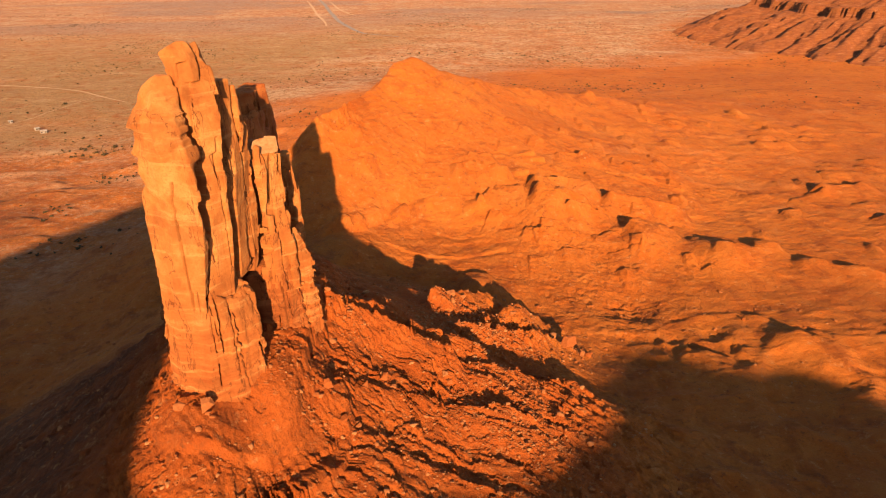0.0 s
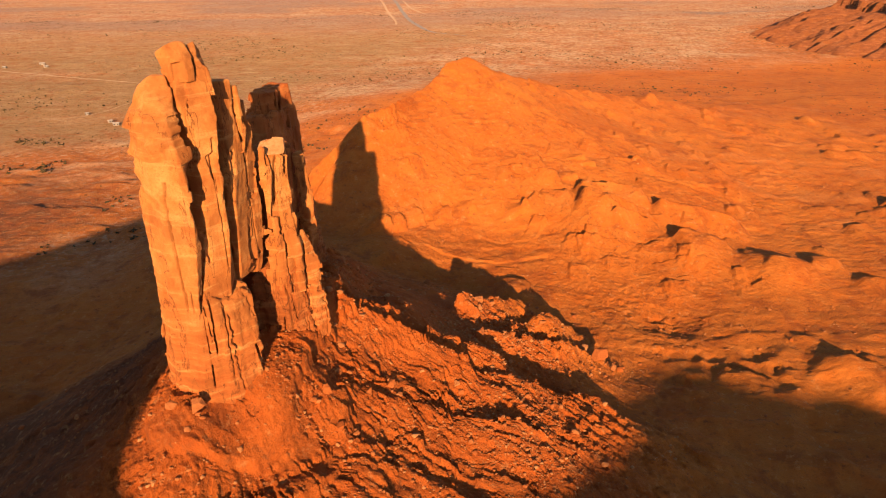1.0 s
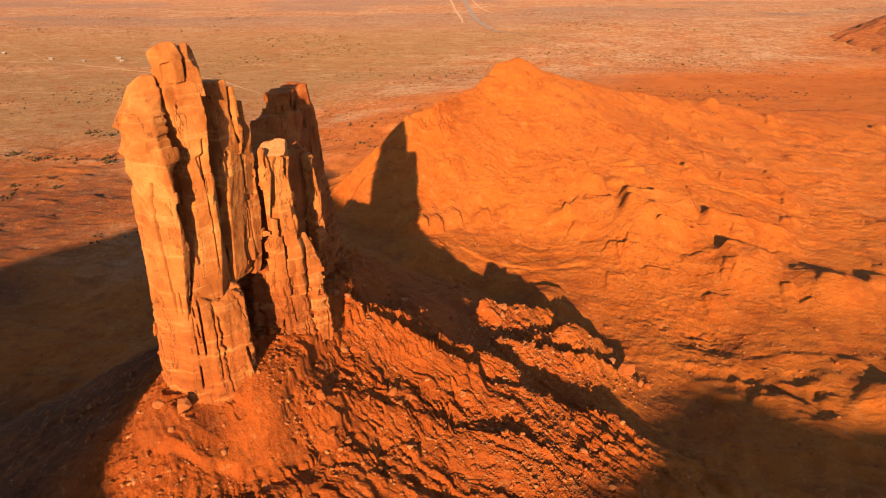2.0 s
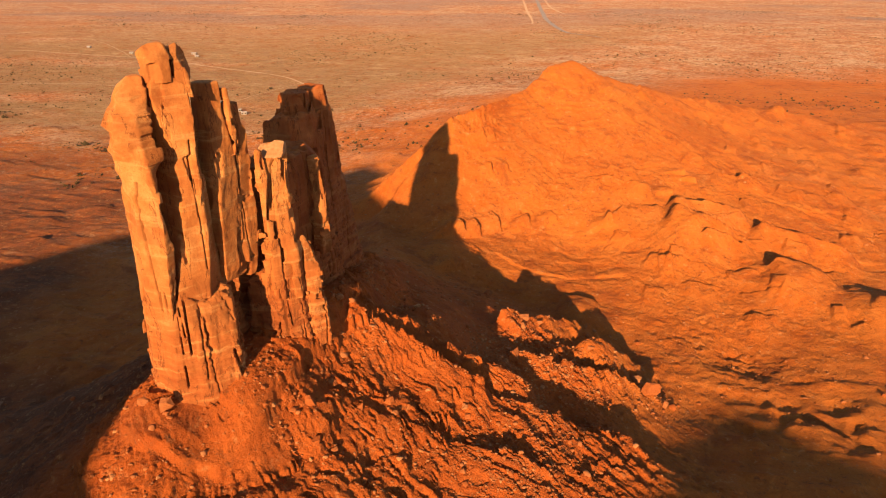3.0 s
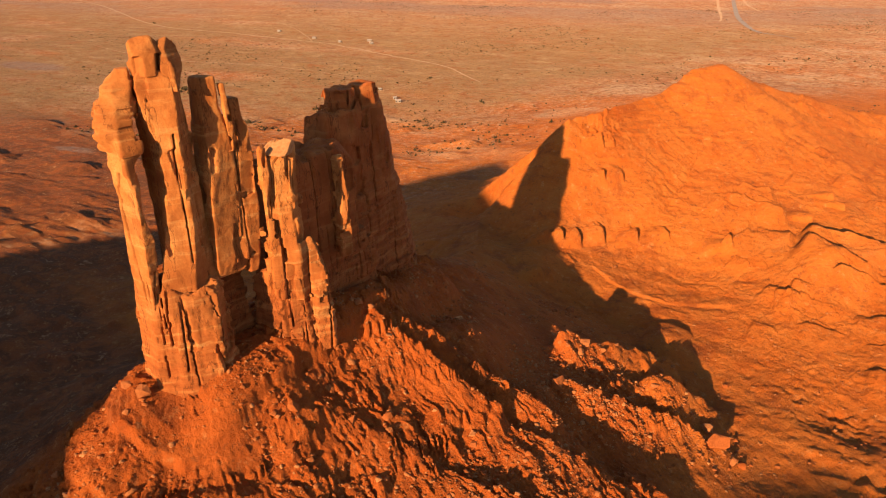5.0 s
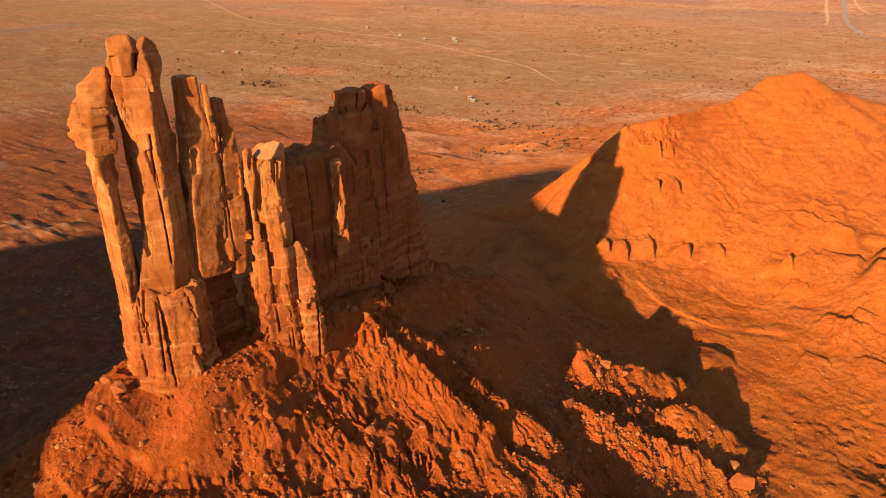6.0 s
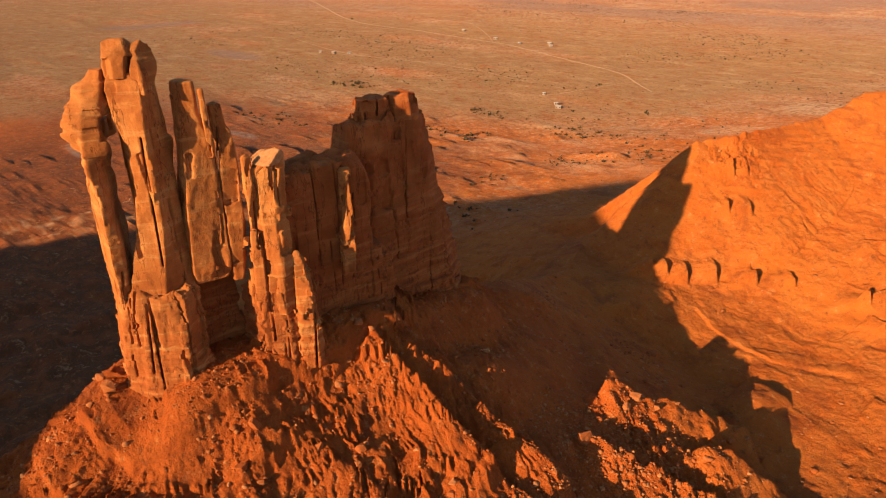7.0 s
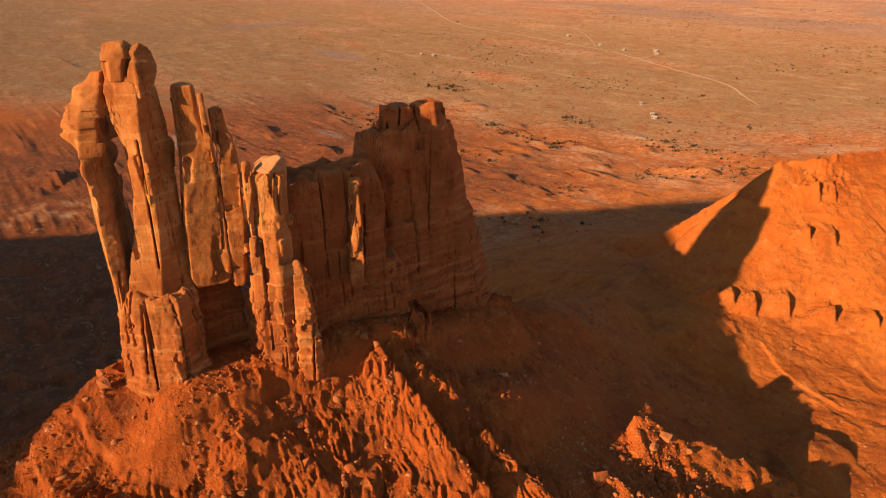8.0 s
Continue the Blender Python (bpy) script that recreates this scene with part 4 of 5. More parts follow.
# stepped pillar: set back above, with a bulging face below that overhangs a recess
pillar("stepped_pillar", "brown pillar with a flat chipped top",
       [(119.6, [(-49.0, 150.2), (-47.0, 150.0), (-46.6, 157.0), (-48.0, 158.6), (-54.0, 158.6), (-54.0, 152.0)]),
        (122.6, [(-47.6, 149.2), (-45.9, 149.0), (-45.1, 157.6), (-46.6, 158.6), (-54.0, 158.6), (-54.0, 151.0)]),
        (135, [(-47.2, 149.4), (-45.6, 149.4), (-45.2, 157.6), (-46.6, 158.6), (-54.0, 158.6), (-54.0, 151.0)]),
        (143, [(-47.8, 150.2), (-45.4, 150.2), (-45.1, 157.2), (-46.4, 158.4), (-53.0, 158.4), (-53.0, 151.4)]),
        (149.5, [(-48.5, 151.0), (-45.8, 150.9), (-45.1, 156.6), (-46.2, 157.8), (-52.0, 158.0), (-52.0, 152.0)]),
        (152.4, [(-48.9, 151.1), (-46.9, 151.2), (-45.3, 156.2), (-46.2, 157.4), (-51.6, 157.6), (-51.6, 152.2)]),
        (158, [(-49.0, 151.1), (-46.7, 151.2), (-45.2, 154.6), (-46.2, 155.6), (-51.2, 156.6), (-51.4, 152.2)]),
        (164.2, [(-48.8, 151.3), (-46.7, 151.5), (-45.1, 154.2), (-46.2, 155.4), (-50.8, 156.2), (-51.0, 152.2)])],
       31, step=0.32, spall=0.35, beds=0.12, grain=0.07, cracks=2, dome=0.5, chips=16)
pillar("fin", "thin bright fin of rock",
       [(148.0, [(-46.4, 155.6), (-44.9, 155.4), (-44.6, 156.6), (-45.4, 157.6), (-47.4, 157.4)]),
        (152.6, [(-46.2, 155.6), (-44.3, 155.2), (-43.8, 156.4), (-44.8, 157.3), (-47.0, 157.2)]),
        (157.0, [(-46.2, 155.5), (-44.2, 155.2), (-43.8, 156.3), (-44.8, 157.0), (-47.0, 157.0)]),
        (162.6, [(-46.2, 155.4), (-44.8, 155.3), (-44.5, 156.0), (-45.2, 156.6), (-47.0, 156.6)])],
       35, step=0.24, spall=0.35, beds=0.2, cracks=1, dome=0.5, chips=8)
pillar("stepped_pillar", "lower step of the brown pillar",
       [(118.0, [(-48.6, 158.4), (-46.2, 158.6), (-45.8, 160.6), (-47.4, 161.6), (-53.0, 161.6)]),
        (122.5, [(-47.4, 158.2), (-45.4, 158.2), (-44.8, 160.8), (-46.4, 162.0), (-53.0, 162.0)]),
        (138, [(-47.2, 158.0), (-45.3, 157.9), (-44.6, 161.8), (-46.0, 163.0), (-53.0, 162.6)]),
        (146, [(-47.0, 157.8), (-45.2, 157.6), (-44.4, 161.9), (-45.8, 162.8), (-52.0, 162.4)]),
        (153, [(-46.8, 157.5), (-44.9, 157.3), (-44.2, 161.0), (-45.6, 161.9), (-51.0, 161.9)]),
        (154.4, [(-46.8, 157.5), (-45.0, 157.4), (-44.4, 160.2), (-45.8, 160.9), (-51.0, 161.0)]),
        (159.0, [(-46.8, 157.5), (-45.4, 157.5), (-44.9, 159.8), (-46.0, 160.4), (-50.0, 160.4)])],
       39, step=0.32, spall=0.4, beds=0.15, cracks=4, dome=0.5, chips=16)
# capped pair
pillar("small_pillar", "thin pillar beside the capped one",
       scaled([(-1.6, -1.2), (0.8, -1.4), (1.7, 0.1), (0.8, 1.3), (-1.6, 1.3)],
       [(112, -42.6, 162.8, 1.5, 1.3), (130, -42.6, 163.0, 1.25, 1.05), (140, -43.0, 163.1, 1.0, 0.9), (147.6, -43.7, 163.2, 0.7, 0.75)]),
       43, step=0.28, spall=0.45, beds=0.3, cracks=2, dome=0.8)
pillar("capped_pillar", "narrow pillar with a pale slanting cap",
       scaled([(-3.2, -2.8), (0.8, -3.4), (2.6, -1.2), (1.5, 3.0), (-3.2, 3.2)],
       [(110, -40.8, 167.0, 1.4, 1.05), (121, -40.8, 167.3, 1.22, 0.98), (130, -41.4, 167.6, 0.92, 0.95), (140, -42.0, 167.8, 0.92, 1.0), (144, -42.0, 167.8, 1.0, 1.06), (147.8, -42.0, 167.9, 0.98, 1.04)]),
       47, step=0.3, spall=0.55, beds=0.3, cracks=3, dome=0.8, slope=(0.15, -0.7, 1, 146.4))
cap = pillar("cap", "bleached slanting cap stone",
             scaled([(-3.2, -2.8), (0.8, -3.4), (2.6, -1.2), (1.5, 3.0), (-3.2, 3.2)],
             [(145.0, -42.0, 167.8, 0.90, 0.94), (146.2, -42.0, 167.8, 1.02, 1.06), (148.2, -42.0, 167.9, 0.92, 0.98)]),
             49, step=0.26, spall=0.25, beds=0.1, cracks=0, dome=2.2, chips=4, slope=(0.15, -0.7, 1, 147.0))
cap.data.materials[0] = M_CAP
pillar("stub", "low crumbling stub of bedded rock",
       scaled([(-2.4, -2.2), (1.4, -2.6), (2.6, 0.2), (1.6, 2.4), (-2.4, 2.4)],
       [(95, -37.4, 171.0, 1.6, 1.25), (108, -37.4, 171.0, 1.25, 1.1), (117, -37.6, 170.8, 1.05, 1.0), (121.5, -38.2, 170.6, 0.75, 0.75), (124.6, -38.4, 170.4, 0.3, 0.35)]),
       53, step=0.28, spall=0.5, beds=0.4, cracks=5, dome=0.8, blocks=0.55, chips=14)
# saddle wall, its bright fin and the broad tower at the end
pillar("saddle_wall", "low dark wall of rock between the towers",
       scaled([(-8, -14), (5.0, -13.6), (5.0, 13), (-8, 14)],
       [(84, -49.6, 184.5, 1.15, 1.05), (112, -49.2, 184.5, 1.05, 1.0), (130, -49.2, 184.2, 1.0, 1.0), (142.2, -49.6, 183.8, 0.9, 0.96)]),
       57, step=0.4, spall=0.6, beds=0.3, cracks=8, dome=1.2, chips=36, rag=1.1, rock=M_ROCK_RED_SHADED)
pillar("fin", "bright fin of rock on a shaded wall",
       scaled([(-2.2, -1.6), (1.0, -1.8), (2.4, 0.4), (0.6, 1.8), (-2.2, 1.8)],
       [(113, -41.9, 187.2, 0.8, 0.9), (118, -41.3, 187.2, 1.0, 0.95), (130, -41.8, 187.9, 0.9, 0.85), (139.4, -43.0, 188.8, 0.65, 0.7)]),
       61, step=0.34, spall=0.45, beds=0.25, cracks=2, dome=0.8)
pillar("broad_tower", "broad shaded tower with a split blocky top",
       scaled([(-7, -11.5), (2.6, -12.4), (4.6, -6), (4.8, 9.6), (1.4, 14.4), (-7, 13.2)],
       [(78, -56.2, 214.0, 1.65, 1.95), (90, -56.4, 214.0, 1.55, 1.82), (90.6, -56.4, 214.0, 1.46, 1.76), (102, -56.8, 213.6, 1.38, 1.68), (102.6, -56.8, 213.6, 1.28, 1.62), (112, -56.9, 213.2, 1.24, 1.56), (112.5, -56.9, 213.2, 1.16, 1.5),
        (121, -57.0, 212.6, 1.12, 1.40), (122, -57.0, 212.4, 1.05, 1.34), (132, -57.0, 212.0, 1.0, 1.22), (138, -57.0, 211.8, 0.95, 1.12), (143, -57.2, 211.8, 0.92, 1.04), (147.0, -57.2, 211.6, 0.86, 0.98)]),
       67, step=0.42, spall=0.7, beds=0.8, cracks=9, dome=1.6, blocks=0.35, chips=50, rag=1.0, rock=M_ROCK_RED_SHADED)
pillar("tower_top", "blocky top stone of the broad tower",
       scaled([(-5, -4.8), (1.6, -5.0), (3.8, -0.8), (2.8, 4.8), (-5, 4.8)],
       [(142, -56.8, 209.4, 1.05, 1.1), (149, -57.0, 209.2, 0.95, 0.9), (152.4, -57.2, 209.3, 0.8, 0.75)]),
       71, step=0.36, spall=0.6, beds=0.25, cracks=2, dome=1.8, rag=0.5, rock=M_ROCK_RED_SHADED)
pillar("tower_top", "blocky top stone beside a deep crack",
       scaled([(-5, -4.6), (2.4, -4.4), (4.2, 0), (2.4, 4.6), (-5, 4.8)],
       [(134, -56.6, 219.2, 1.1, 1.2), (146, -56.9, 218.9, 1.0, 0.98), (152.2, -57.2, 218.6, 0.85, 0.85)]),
       73, step=0.36, spall=0.6, beds=0.25, cracks=2, dome=1.8, rag=0.5, rock=M_ROCK_RED_SHADED)
# unseen rock added behind the tower to lengthen the shade on the saddle
pillar("buttress", "unseen western buttress of the broad tower, added to shade the saddle",
       scaled([(-9, -9), (-4, -11), (12, -10), (12, 10), (-9, 9)], [(58, -80.0, 212.0, 1.1, 1.2), (84, -80.0, 212.0, 1.05, 1.1), (100, -79.6, 212.0, 1.0, 1.0), (105, -79.0, 212.0, 0.9, 0.85)]),
       103, step=0.6, spall=0.8, beds=0.6, cracks=6, dome=1.2, blocks=0.4, chips=30, rag=1.0, rock=M_ROCK_RED_SHADED)
# bedded feet of the pillars
pillar("bedded_foot", "thin-bedded blocky foot of the tall pillars",
       [(88, [(-61.6, 138.0), (-58.0, 133.6), (-50.6, 131.4), (-45.0, 134.6), (-40.6, 142.6), (-44.0, 151.0), (-60.0, 151.0)]),
        (97, [(-61.2, 138.0), (-57.4, 134.0), (-50.6, 132.4), (-45.6, 135.2), (-41.2, 142.8), (-44.4, 150.4), (-60.0, 150.4)]),
        (109, [(-60.7, 137.9), (-56.8, 134.6), (-50.4, 133.2), (-46.3, 136.1), (-41.6, 143.6), (-45.0, 150.0), (-59.6, 150.0)]),
        (116, [(-60.5, 137.9), (-56.9, 134.9), (-50.6, 133.9), (-46.8, 136.1), (-42.2, 144.3), (-45.6, 150.0), (-59.4, 150.0)]),
        (119.5, [(-60.3, 138.2), (-56.9, 135.4), (-51.0, 134.8), (-47.4, 136.6), (-43.0, 144.6), (-46.2, 150.0), (-59.2, 150.0)]),
        (122.2, [(-60.0, 138.6), (-56.9, 136.0), (-51.4, 135.6), (-48.4, 137.4), (-44.4, 145.0), (-47.0, 150.0), (-59.0, 150.0)])],
       79, step=0.3, spall=0.45, beds=0.4, cracks=20, dome=0.6, blocks=0.42, chips=44, rag=0.9)
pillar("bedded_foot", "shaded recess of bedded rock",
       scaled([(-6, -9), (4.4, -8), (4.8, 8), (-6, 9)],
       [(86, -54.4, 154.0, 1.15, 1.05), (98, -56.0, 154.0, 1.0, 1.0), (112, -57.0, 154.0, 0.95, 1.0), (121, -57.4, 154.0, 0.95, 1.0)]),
       83, step=0.38, spall=0.55, beds=0.45, cracks=12, dome=1.0, blocks=0.45, rock=M_ROCK_RED_SHADED)
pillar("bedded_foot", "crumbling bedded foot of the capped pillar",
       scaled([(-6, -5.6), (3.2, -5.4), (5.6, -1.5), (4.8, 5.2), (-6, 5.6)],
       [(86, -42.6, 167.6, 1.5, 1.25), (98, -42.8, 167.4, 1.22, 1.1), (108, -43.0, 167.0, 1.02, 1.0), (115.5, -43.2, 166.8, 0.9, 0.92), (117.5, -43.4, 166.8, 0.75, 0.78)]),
       89, step=0.3, spall=0.55, beds=0.45, cracks=18, dome=1.2, blocks=0.55, chips=34, rock=M_ROCK_RED_SHADED)
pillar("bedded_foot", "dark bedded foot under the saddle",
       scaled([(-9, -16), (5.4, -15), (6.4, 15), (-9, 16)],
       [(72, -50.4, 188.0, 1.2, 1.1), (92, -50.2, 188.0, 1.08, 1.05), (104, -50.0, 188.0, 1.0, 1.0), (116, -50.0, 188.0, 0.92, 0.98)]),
       97, step=0.45, spall=0.8, beds=0.6, cracks=8, dome=1.2, blocks=0.6, chips=50, rock=M_ROCK_RED_SHADED)


# ---------------------------------------------------------------- roads
def curve_points(points, step):
    pts = [Vector(q) for q in points]
    pts = [pts[0] * 2 - pts[1], *pts, pts[-1] * 2 - pts[-2]]
    out = []
    for a, b, c, d in zip(pts, pts[1:], pts[2:], pts[3:]):
        n = max(2, int((c - b).length / step))
        for k in range(n):
            t = k / n
            out.append(0.5 * ((2 * b) + (c - a) * t + (2 * a - 5 * b + 4 * c - d) * t * t + (3 * b - a - 3 * c + d) * t ** 3))
    return out


def road(name, label, points, width, mat, lift=0.5):
    c = curve_points(points, 9)
    rows = []
    for k, q in enumerate(c):
        a, b = c[max(k - 1, 0)], c[min(k + 1, len(c) - 1)]
        d = (b - a).normalized()
        w = width * (0.5 + 0.5 * min(1.0, k / 25, (len(c) - 1 - k) / 25)) * (0.5 + 0.08 * math.sin(k * 1.7) * math.sin(k * 0.43))
        for e in (-1, -0.33, 0.33, 1):
            rows.append((q.x - d.y * w * e, q.y + d.x * w * e))
    rows = np.array(rows)
    z = mesh_height(rows[:, 0], rows[:, 1]) + lift
    me = mesh_of(name, np.column_stack([rows, z]), grid_faces(4, len(c)), mat)
    return tagged(new(name, me), label, "road", kind="structure")


road("road", "grey asphalt highway across the plain", [(-560, 3200), (-435, 2695), (-337, 2259), (-266, 1944), (-195, 1715), (-130, 1640), (-90, 1610)], 11, M_ASPHALT, 0.7)
road("road_shoulder", "pale dirt strip beside the highway", [(-480, 2695), (-380, 2259), (-305, 1944), (-285, 1830)], 7, M_TRACK, 0.5)
road("frontage_track", "pale dirt track beside the highway", [(-385, 2600), (-320, 2330), (-270, 2180), (-240, 2120)], 7, M_TRACK, 0.5)
road("dirt_road", "pale dirt road across the dry meadow", [(-2600, 1750), (-1954, 1475), (-1428, 1226), (-1166, 1196), (-907, 1172), (-700, 1100), (-524, 1029), (-455, 975), (-400, 930)], 4.6, M_TRACK, 0.5)
road("dirt_track", "faint branching dirt track", [(-465, 983), (-480, 900), (-500, 822), (-560, 790)], 2.5, M_TRACK, 0.3)
road("dirt_track", "faint dirt track on the grass", [(-907, 1172), (-1010, 1260), (-1180, 1380)], 2.5, M_TRACK, 0.3)
road("dirt_track", "faint dirt track in the meadow", [(-560, 880), (-760, 900), (-1000, 880), (-1250, 930)], 2.5, M_TRACK, 0.3)


# ---------------------------------------------------------------- houses of the plain
def house(x, y, turn, wide, deep, high):
    base = Vector((x, y, float(mesh_height(x, y))))
    root = new("house")
    root.matrix_world = Matrix.Translation(base) @ Matrix.Rotation(turn, 4, "Z")
    tagged(root, "small white house with a tin roof on the plain", "house", group="houses of the plain")

    def box(name, mat, cx, cy, cz, sx, sy, sz):
        bm = bmesh.new()
        bmesh.ops.create_cube(bm, size=1, matrix=Matrix.Translation((cx, cy, cz)) @ Matrix.Diagonal((sx, sy, sz, 1)))
        me = bpy.data.meshes.new(name)
        bm.to_mesh(me)
        bm.free()
        me.materials.append(mat)
        return part(name, me, root)

    box("wall", M_HOUSE, 0, 0, high / 2 - 0.4, wide, deep, high + 0.8)
    v = [(-wide / 2 - 0.4, -deep / 2 - 0.4, high), (wide / 2 + 0.4, -deep / 2 - 0.4, high), (wide / 2 + 0.4, deep / 2 + 0.4, high), (-wide / 2 - 0.4, deep / 2 + 0.4, high),
         (-wide / 2 - 0.4, 0, high + deep * 0.25), (wide / 2 + 0.4, 0, high + deep * 0.25)]
    me = bpy.data.meshes.new("roof")
    me.from_pydata(v, [], [(0, 1, 5, 4), (2, 3, 4, 5), (0, 4, 3), (1, 2, 5), (3, 2, 1, 0)])
    me.materials.append(M_ROOF)
    part("roof", me, root)
    box("door", M_ROOF, 0, -deep / 2 - 0.03, 1.0, 1.0, 0.1, 2.0)
    for e in (-0.3, 0.3):
        box("window", M_GLASS, wide * e, -deep / 2 - 0.03, 1.5, 1.3, 0.1, 1.1)


for x, y, turn, w, dp, hg in ((-808, 1222, 0.3, 16, 8, 3.5), (-786, 1198, 0.9, 12, 8, 3.2), (-1006, 862, 0.2, 14, 8, 3.2), (-985, 880, 1.2, 10, 7, 3.0), (-1030, 850, 0.5, 10, 6, 3.0),
                             (-436, 779, 0.4, 12, 7, 3.2), (-450, 792, 1.0, 8, 6, 3.0), (-1080, 1262, 0.1, 14, 8, 3.4), (-942, 1215, 0.7, 14, 8, 3.4), (-500, 830, 0.4, 8, 5, 2.8),
                             (-858, 1193, 0.2, 10, 7, 3.2)):
    house(x, y, turn, w * 0.52, dp * 0.6, hg * 0.85)


# ---------------------------------------------------------------- scrub
def scatter_mesh(name, label, category, variants, places, mat, group=""):
    """One mesh of many small pieces. places: x, y, z, size, turn, squash, variant."""
    vs, fs, base = [], [], 0
    for x, y, z, size, turn, squash, k in places:
        v, f = variants[int(k)]
        c, s_ = math.cos(turn), math.sin(turn)
        w = np.empty_like(v)
        w[:, 0] = x + size * (c * v[:, 0] - s_ * v[:, 1])
        w[:, 1] = y + size * (s_ * v[:, 0] + c * v[:, 1])
        w[:, 2] = z + size * squash * v[:, 2]
        vs.append(w)
        fs.append(f + base)
        base += len(v)
    me = mesh_of(name, np.concatenate(vs), np.concatenate(fs), mat)
    return tagged(new(name, me), label, category, group, kind="stuff")


def bush_shape(seed):
    """A clump of small leaf blades over a few twigs."""
    rnd = np.random.RandomState(seed)
    v, f = [], []
    for k in range(13):
        d = rnd.normal(size=3)
        d /= np.linalg.norm(d)
        d[2] = abs(d[2])
        c = d * np.array([0.45, 0.45, 0.5]) * (0.5 + 0.5 * rnd.rand()) + np.array([0, 0, 0.08])
        a, b = rnd.normal(size=3) * 0.28, rnd.normal(size=3) * 0.28
        n = len(v)
        v += [c - a, c + b, c + a, c - b * 0.6]
        f += [(n, n + 1, n + 2), (n, n + 2, n + 3)]
    return np.array(v), np.array(f)


BUSHES = [bush_shape(200 + k) for k in range(8)]
rnd = np.random.RandomState(5)
n = 75000
bx = rnd.uniform(-1500, 900, n)
by = rnd.uniform(420, 2300, n)
dens = smooth(0.0, 0.45, fbm(bx / 190, by / 150, 4, 110, 0.65)) * 1.1 + 0.05
dens = np.where(by < 700, dens * 0.25, dens)
keep = (rnd.rand(n) < dens * 0.6) & (by - 0.25 * bx > 560)
bx, by = bx[keep], by[keep]
bz = mesh_height(bx, by)
bs = np.exp(rnd.normal(0.02, 0.42, len(bx)))
n = 9000
lx, ly = rnd.uniform(-760, -150, n), rnd.uniform(200, 720, n)
keep = (rnd.rand(n) < 0.75 * smooth(0.05, 0.5, fbm(lx / 70, ly / 50, 3, 112))) & (ly + 0.25 * lx > 320)
lx, ly = lx[keep], ly[keep]
bx, by = np.concatenate([bx, lx]), np.concatenate([by, ly])
bz = mesh_height(bx, by)
bs = np.concatenate([bs, np.exp(rnd.normal(0.45, 0.4, len(lx)))])
scatter_mesh("desert_scrub", "dark green scrub dotted over the plain", "scrub", BUSHES,
             np.column_stack([bx, by, bz - 0.05, bs, rnd.uniform(0, 6.28, len(bx)), rnd.uniform(0.7, 1.1, len(bx)), rnd.randint(0, 8, len(bx))]), M_BUSH)


# ---------------------------------------------------------------- fallen rock
def rock_shape(seed, count=13, flat=0.75):
    """An angular stone: the hull of points on a lumpy box."""
    rnd = np.random.RandomState(seed)
    bm = bmesh.new()
    for k in range(count):
        q = rnd.uniform(-1, 1, 3)
        q /= max(np.abs(q).max(), 1e-3) ** 0.6 * np.linalg.norm(q) ** 0.4
        q *= rnd.uniform(0.8, 1.0)
        bm.verts.new((q[0] * 0.5, q[1] * 0.42, q[2] * 0.5 * flat))
    res = bmesh.ops.convex_hull(bm, input=bm.verts)
    loose = [v for v in bm.verts if not v.link_faces]
    bmesh.ops.delete(bm, geom=loose, context="VERTS")
    bmesh.ops.triangulate(bm, faces=bm.faces)
    bm.verts.index_update()
    v = np.array([w.co[:] for w in bm.verts])
    f = np.array([[w.index for w in q.verts] for q in bm.faces])
    bm.free()
    return v, f


STONES = [rock_shape(300 + k) for k in range(16)]


def talus_density(x, y):
    d, t, side = along(x, y, WALL_S, WALL_N)
    d = np.clip(d - 10.5, 0, None)
    near = smooth(130, 40, d) * smooth(-75, -55, x)
    clump = smooth(-0.05, 0.45, fbm(x / 13, y / 13, 3, 120))
    hot = np.exp(-((x - 20) / 16) ** 2 - ((y - 172) / 16) ** 2) + np.exp(-((x - 4) / 12) ** 2 - ((y - 236) / 18) ** 2) + 0.12 * np.exp(-((x + 62) / 10) ** 2 - ((y - 118) / 12) ** 2)
    hot = hot + 0.15 * np.exp(-((x + 46) / 24) ** 2 - ((y - 108) / 16) ** 2)
    hot = hot + 0.8 * np.exp(-((x - 40) / 18) ** 2 - ((y - 258) / 14) ** 2) + 0.6 * np.exp(-((x - 18) / 14) ** 2 - ((y - 246) / 14) ** 2)
    return near * np.clip(0.05 + 0.38 * clump + 1.4 * hot, 0, 1)


n = 210000
sx_, sy_ = rnd.uniform(-85, 110, n), rnd.uniform(85, 320, n)
keep = rnd.rand(n) < talus_density(sx_, sy_) * 0.5
sx_, sy_ = sx_[keep], sy_[keep]
sz_ = mesh_height(sx_, sy_)
size = np.exp(rnd.normal(-0.78, 0.58, len(sx_)))
scatter_mesh("scree", "loose angular orange stones over the talus", "scree", STONES,
             np.column_stack([sx_, sy_, sz_ + 0.12 * size, size, rnd.uniform(0, 6.28, len(sx_)), rnd.uniform(0.6, 1.0, len(sx_)), rnd.randint(0, 16, len(sx_))]), M_STONE)
n = 26000
sx_, sy_ = rnd.uniform(-230, 260, n), rnd.uniform(120, 520, n)
keep = rnd.rand(n) < 0.25 * smooth(-0.1, 0.5, fbm(sx_ / 25, sy_ / 25, 3, 121)) + 0.05 + 0.5 * np.exp(-((sx_ - 78) / 34) ** 2 - ((sy_ - 312) / 30) ** 2)
sx_, sy_ = sx_[keep], sy_[keep]
size = np.exp(rnd.normal(-0.35, 0.45, len(sx_)))
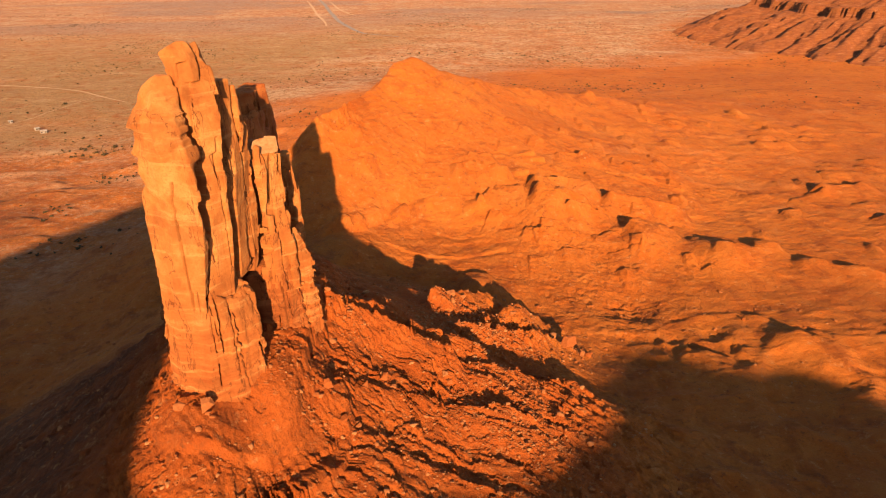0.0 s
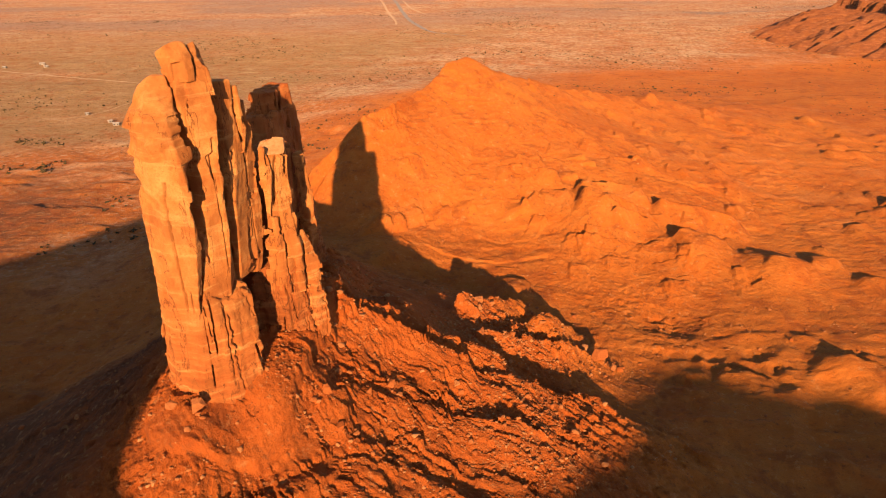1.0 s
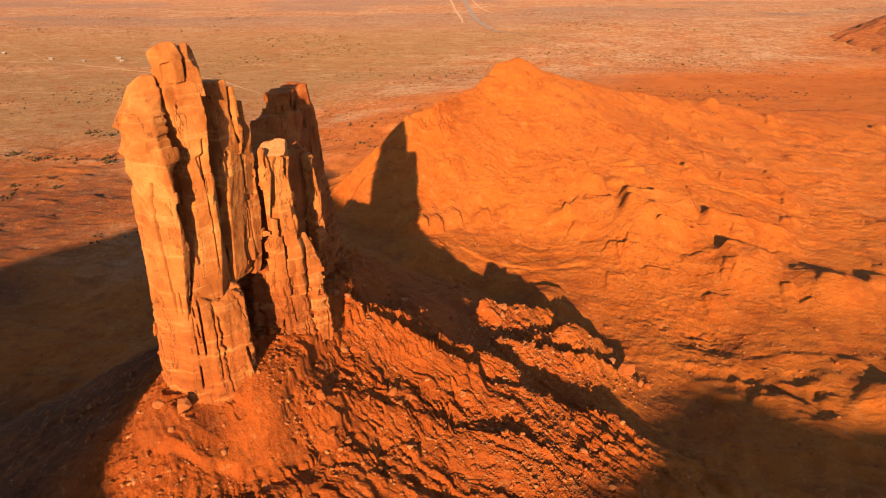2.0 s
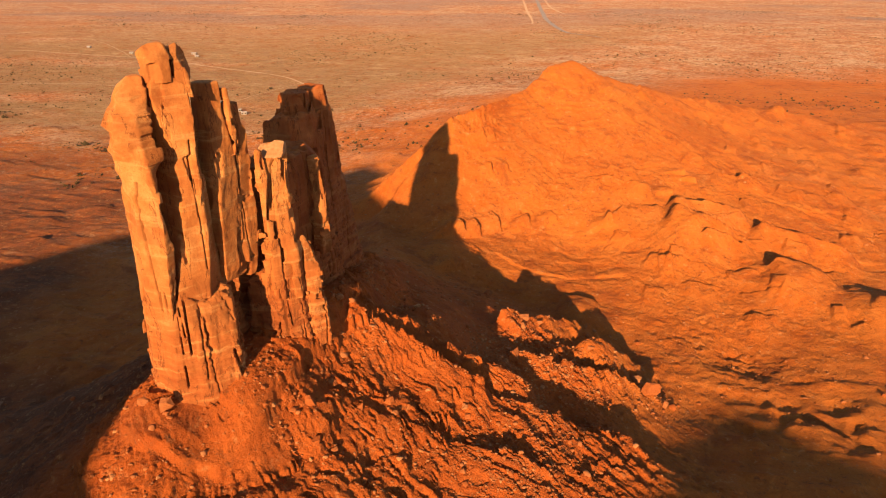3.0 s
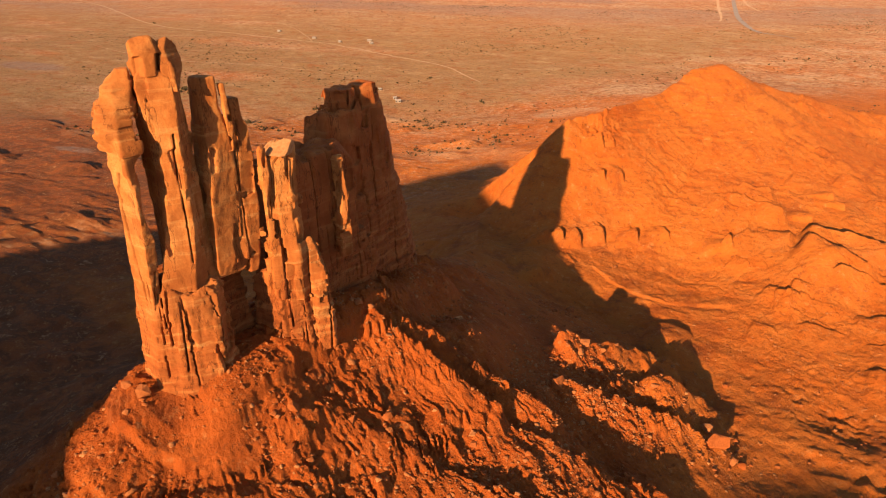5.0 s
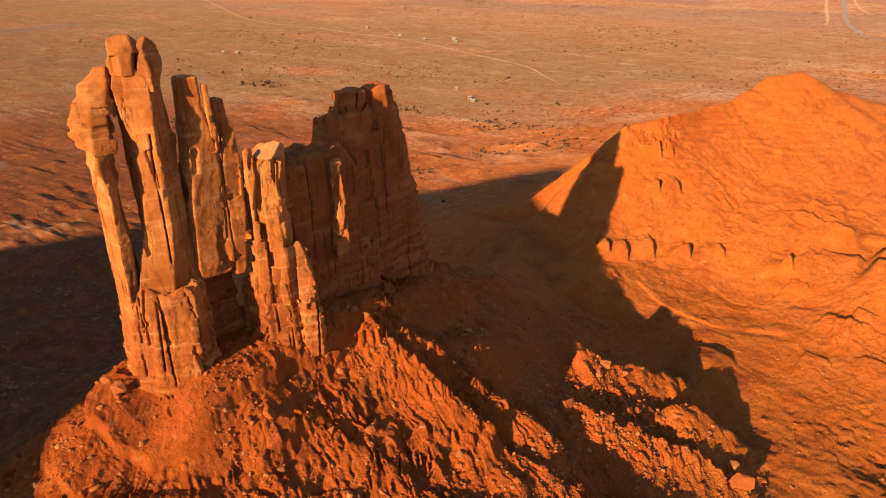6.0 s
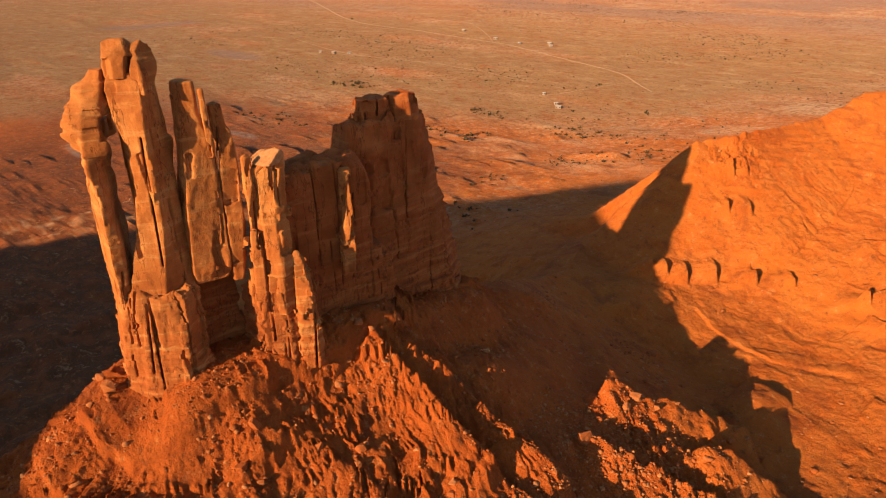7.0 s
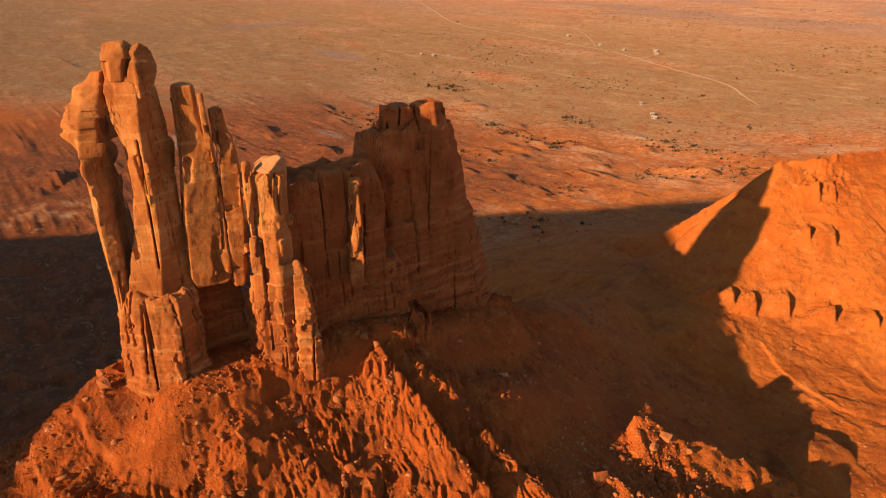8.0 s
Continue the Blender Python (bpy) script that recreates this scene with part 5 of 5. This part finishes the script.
scatter_mesh("scattered_stones", "small red stones strewn over the butte slope", "stones", STONES,
             np.column_stack([sx_, sy_, mesh_height(sx_, sy_) + 0.1 * size, size, rnd.uniform(0, 6.28, len(sx_)), rnd.uniform(0.5, 0.9, len(sx_)), rnd.randint(0, 16, len(sx_))]), M_STONE)


def boulder_mesh(seed, count=15, rough=0.03):
    v, f = rock_shape(seed, count, 0.85)
    me = bpy.data.meshes.new("boulder")
    me.from_pydata(v.tolist(), [], f.tolist())
    bm = bmesh.new()
    bm.from_mesh(me)
    bmesh.ops.dissolve_limit(bm, angle_limit=radians(14), verts=bm.verts, edges=bm.edges)
    bmesh.ops.bevel(bm, geom=bm.edges[:], offset=0.018, segments=1, affect="EDGES")
    bmesh.ops.triangulate(bm, faces=bm.faces)
    bmesh.ops.subdivide_edges(bm, edges=bm.edges, cuts=1)
    for w in bm.verts:
        w.co += Vector(noise.noise_vector(w.co * 4 + Vector((seed, 0, 0)))) * rough
    bm.to_mesh(me)
    bm.free()
    me.materials.append(M_STONE)
    return me


BOULDERS = [boulder_mesh(400 + k) for k in range(12)]


def boulder(x, y, size, k, stretch=(1, 1, 1), turn=0.0, lean=0.0, label="angular orange sandstone boulder on the talus"):
    ob = new("boulder", BOULDERS[k % len(BOULDERS)])
    z = float(mesh_height(x, y))
    ob.matrix_world = (Matrix.Translation((x, y, z + 0.26 * size * stretch[2])) @ Matrix.Rotation(turn, 4, "Z") @ Matrix.Rotation(lean, 4, "X")
                       @ Matrix.Diagonal((size * stretch[0], size * stretch[1], size * stretch[2], 1)))
    return tagged(ob, label, "boulder", "fallen boulders")


for x, y, size, k, st, turn, lean, label in (
        (-50.8, 128.4, 4.6, 0, (0.75, 0.7, 1.25), 0.3, 0.15, "upright slab of rock at the foot of the spires"),
        (-57.0, 128.8, 2.8, 1, (1, 0.9, 0.9), 0.9, 0.1, "pale boulder at the foot of the spires"),
        (48.5, 257, 8.0, 2, (1, 0.9, 0.8), 0.4, 0.2, "large pale boulder low on the talus"),
        (3.8, 230.2, 6.0, 3, (0.9, 0.8, 1.1), 1.1, 0.3, "large pointed pale boulder"),
        (12.1, 238.8, 6.0, 4, (1.1, 0.9, 0.8), 0.2, 0.1, "large broken pale boulder"),
        (1.1, 258.8, 4.0, 5, (1, 0.9, 0.8), 0.2, 0.1, "pale boulder in the shade of the spires"),
        (43.0, 265, 4.5, 6, (1.1, 0.9, 0.8), 0.6, 0.1, "pale boulder low on the talus"),
        (54.0, 255, 3.6, 7, (1, 0.8, 1), 1.6, 0.2, "pale boulder low on the talus"),
        (-29.2, 150.4, 3.8, 8, (0.8, 0.7, 1.2), 0.5, 0.5, "leaning pale block on the talus"),
        (-22.4, 161.4, 3.6, 9, (1, 0.9, 1), 0.1, 0.1, "orange block on the talus"),
        (-17.6, 170.2, 3.0, 10, (1, 0.9, 1), 0.1, 0.1, "orange block on the talus"),
        (-25.0, 144.0, 3.0, 11, (1, 0.9, 1), 0.8, 0.1, "orange block on the talus")):
    boulder(x, y, size, k, st, turn, lean, label)
placed = 0
while placed < 130:
    x, y = rnd.uniform(-75, 75), rnd.uniform(95, 285)
    if rnd.rand() > float(talus_density(np.array(x), np.array(y))) * 0.9:
        continue
    d_wall = float(along(np.array(x), np.array(y), WALL_S, WALL_N)[0])
    if d_wall < 14:
        continue
    boulder(x, y, float(np.exp(rnd.normal(0.25, 0.4))), int(rnd.randint(0, 12)), (1, rnd.uniform(0.7, 1), rnd.uniform(0.6, 1)), rnd.uniform(0, 6.28), rnd.uniform(-0.5, 0.5))
    placed += 1
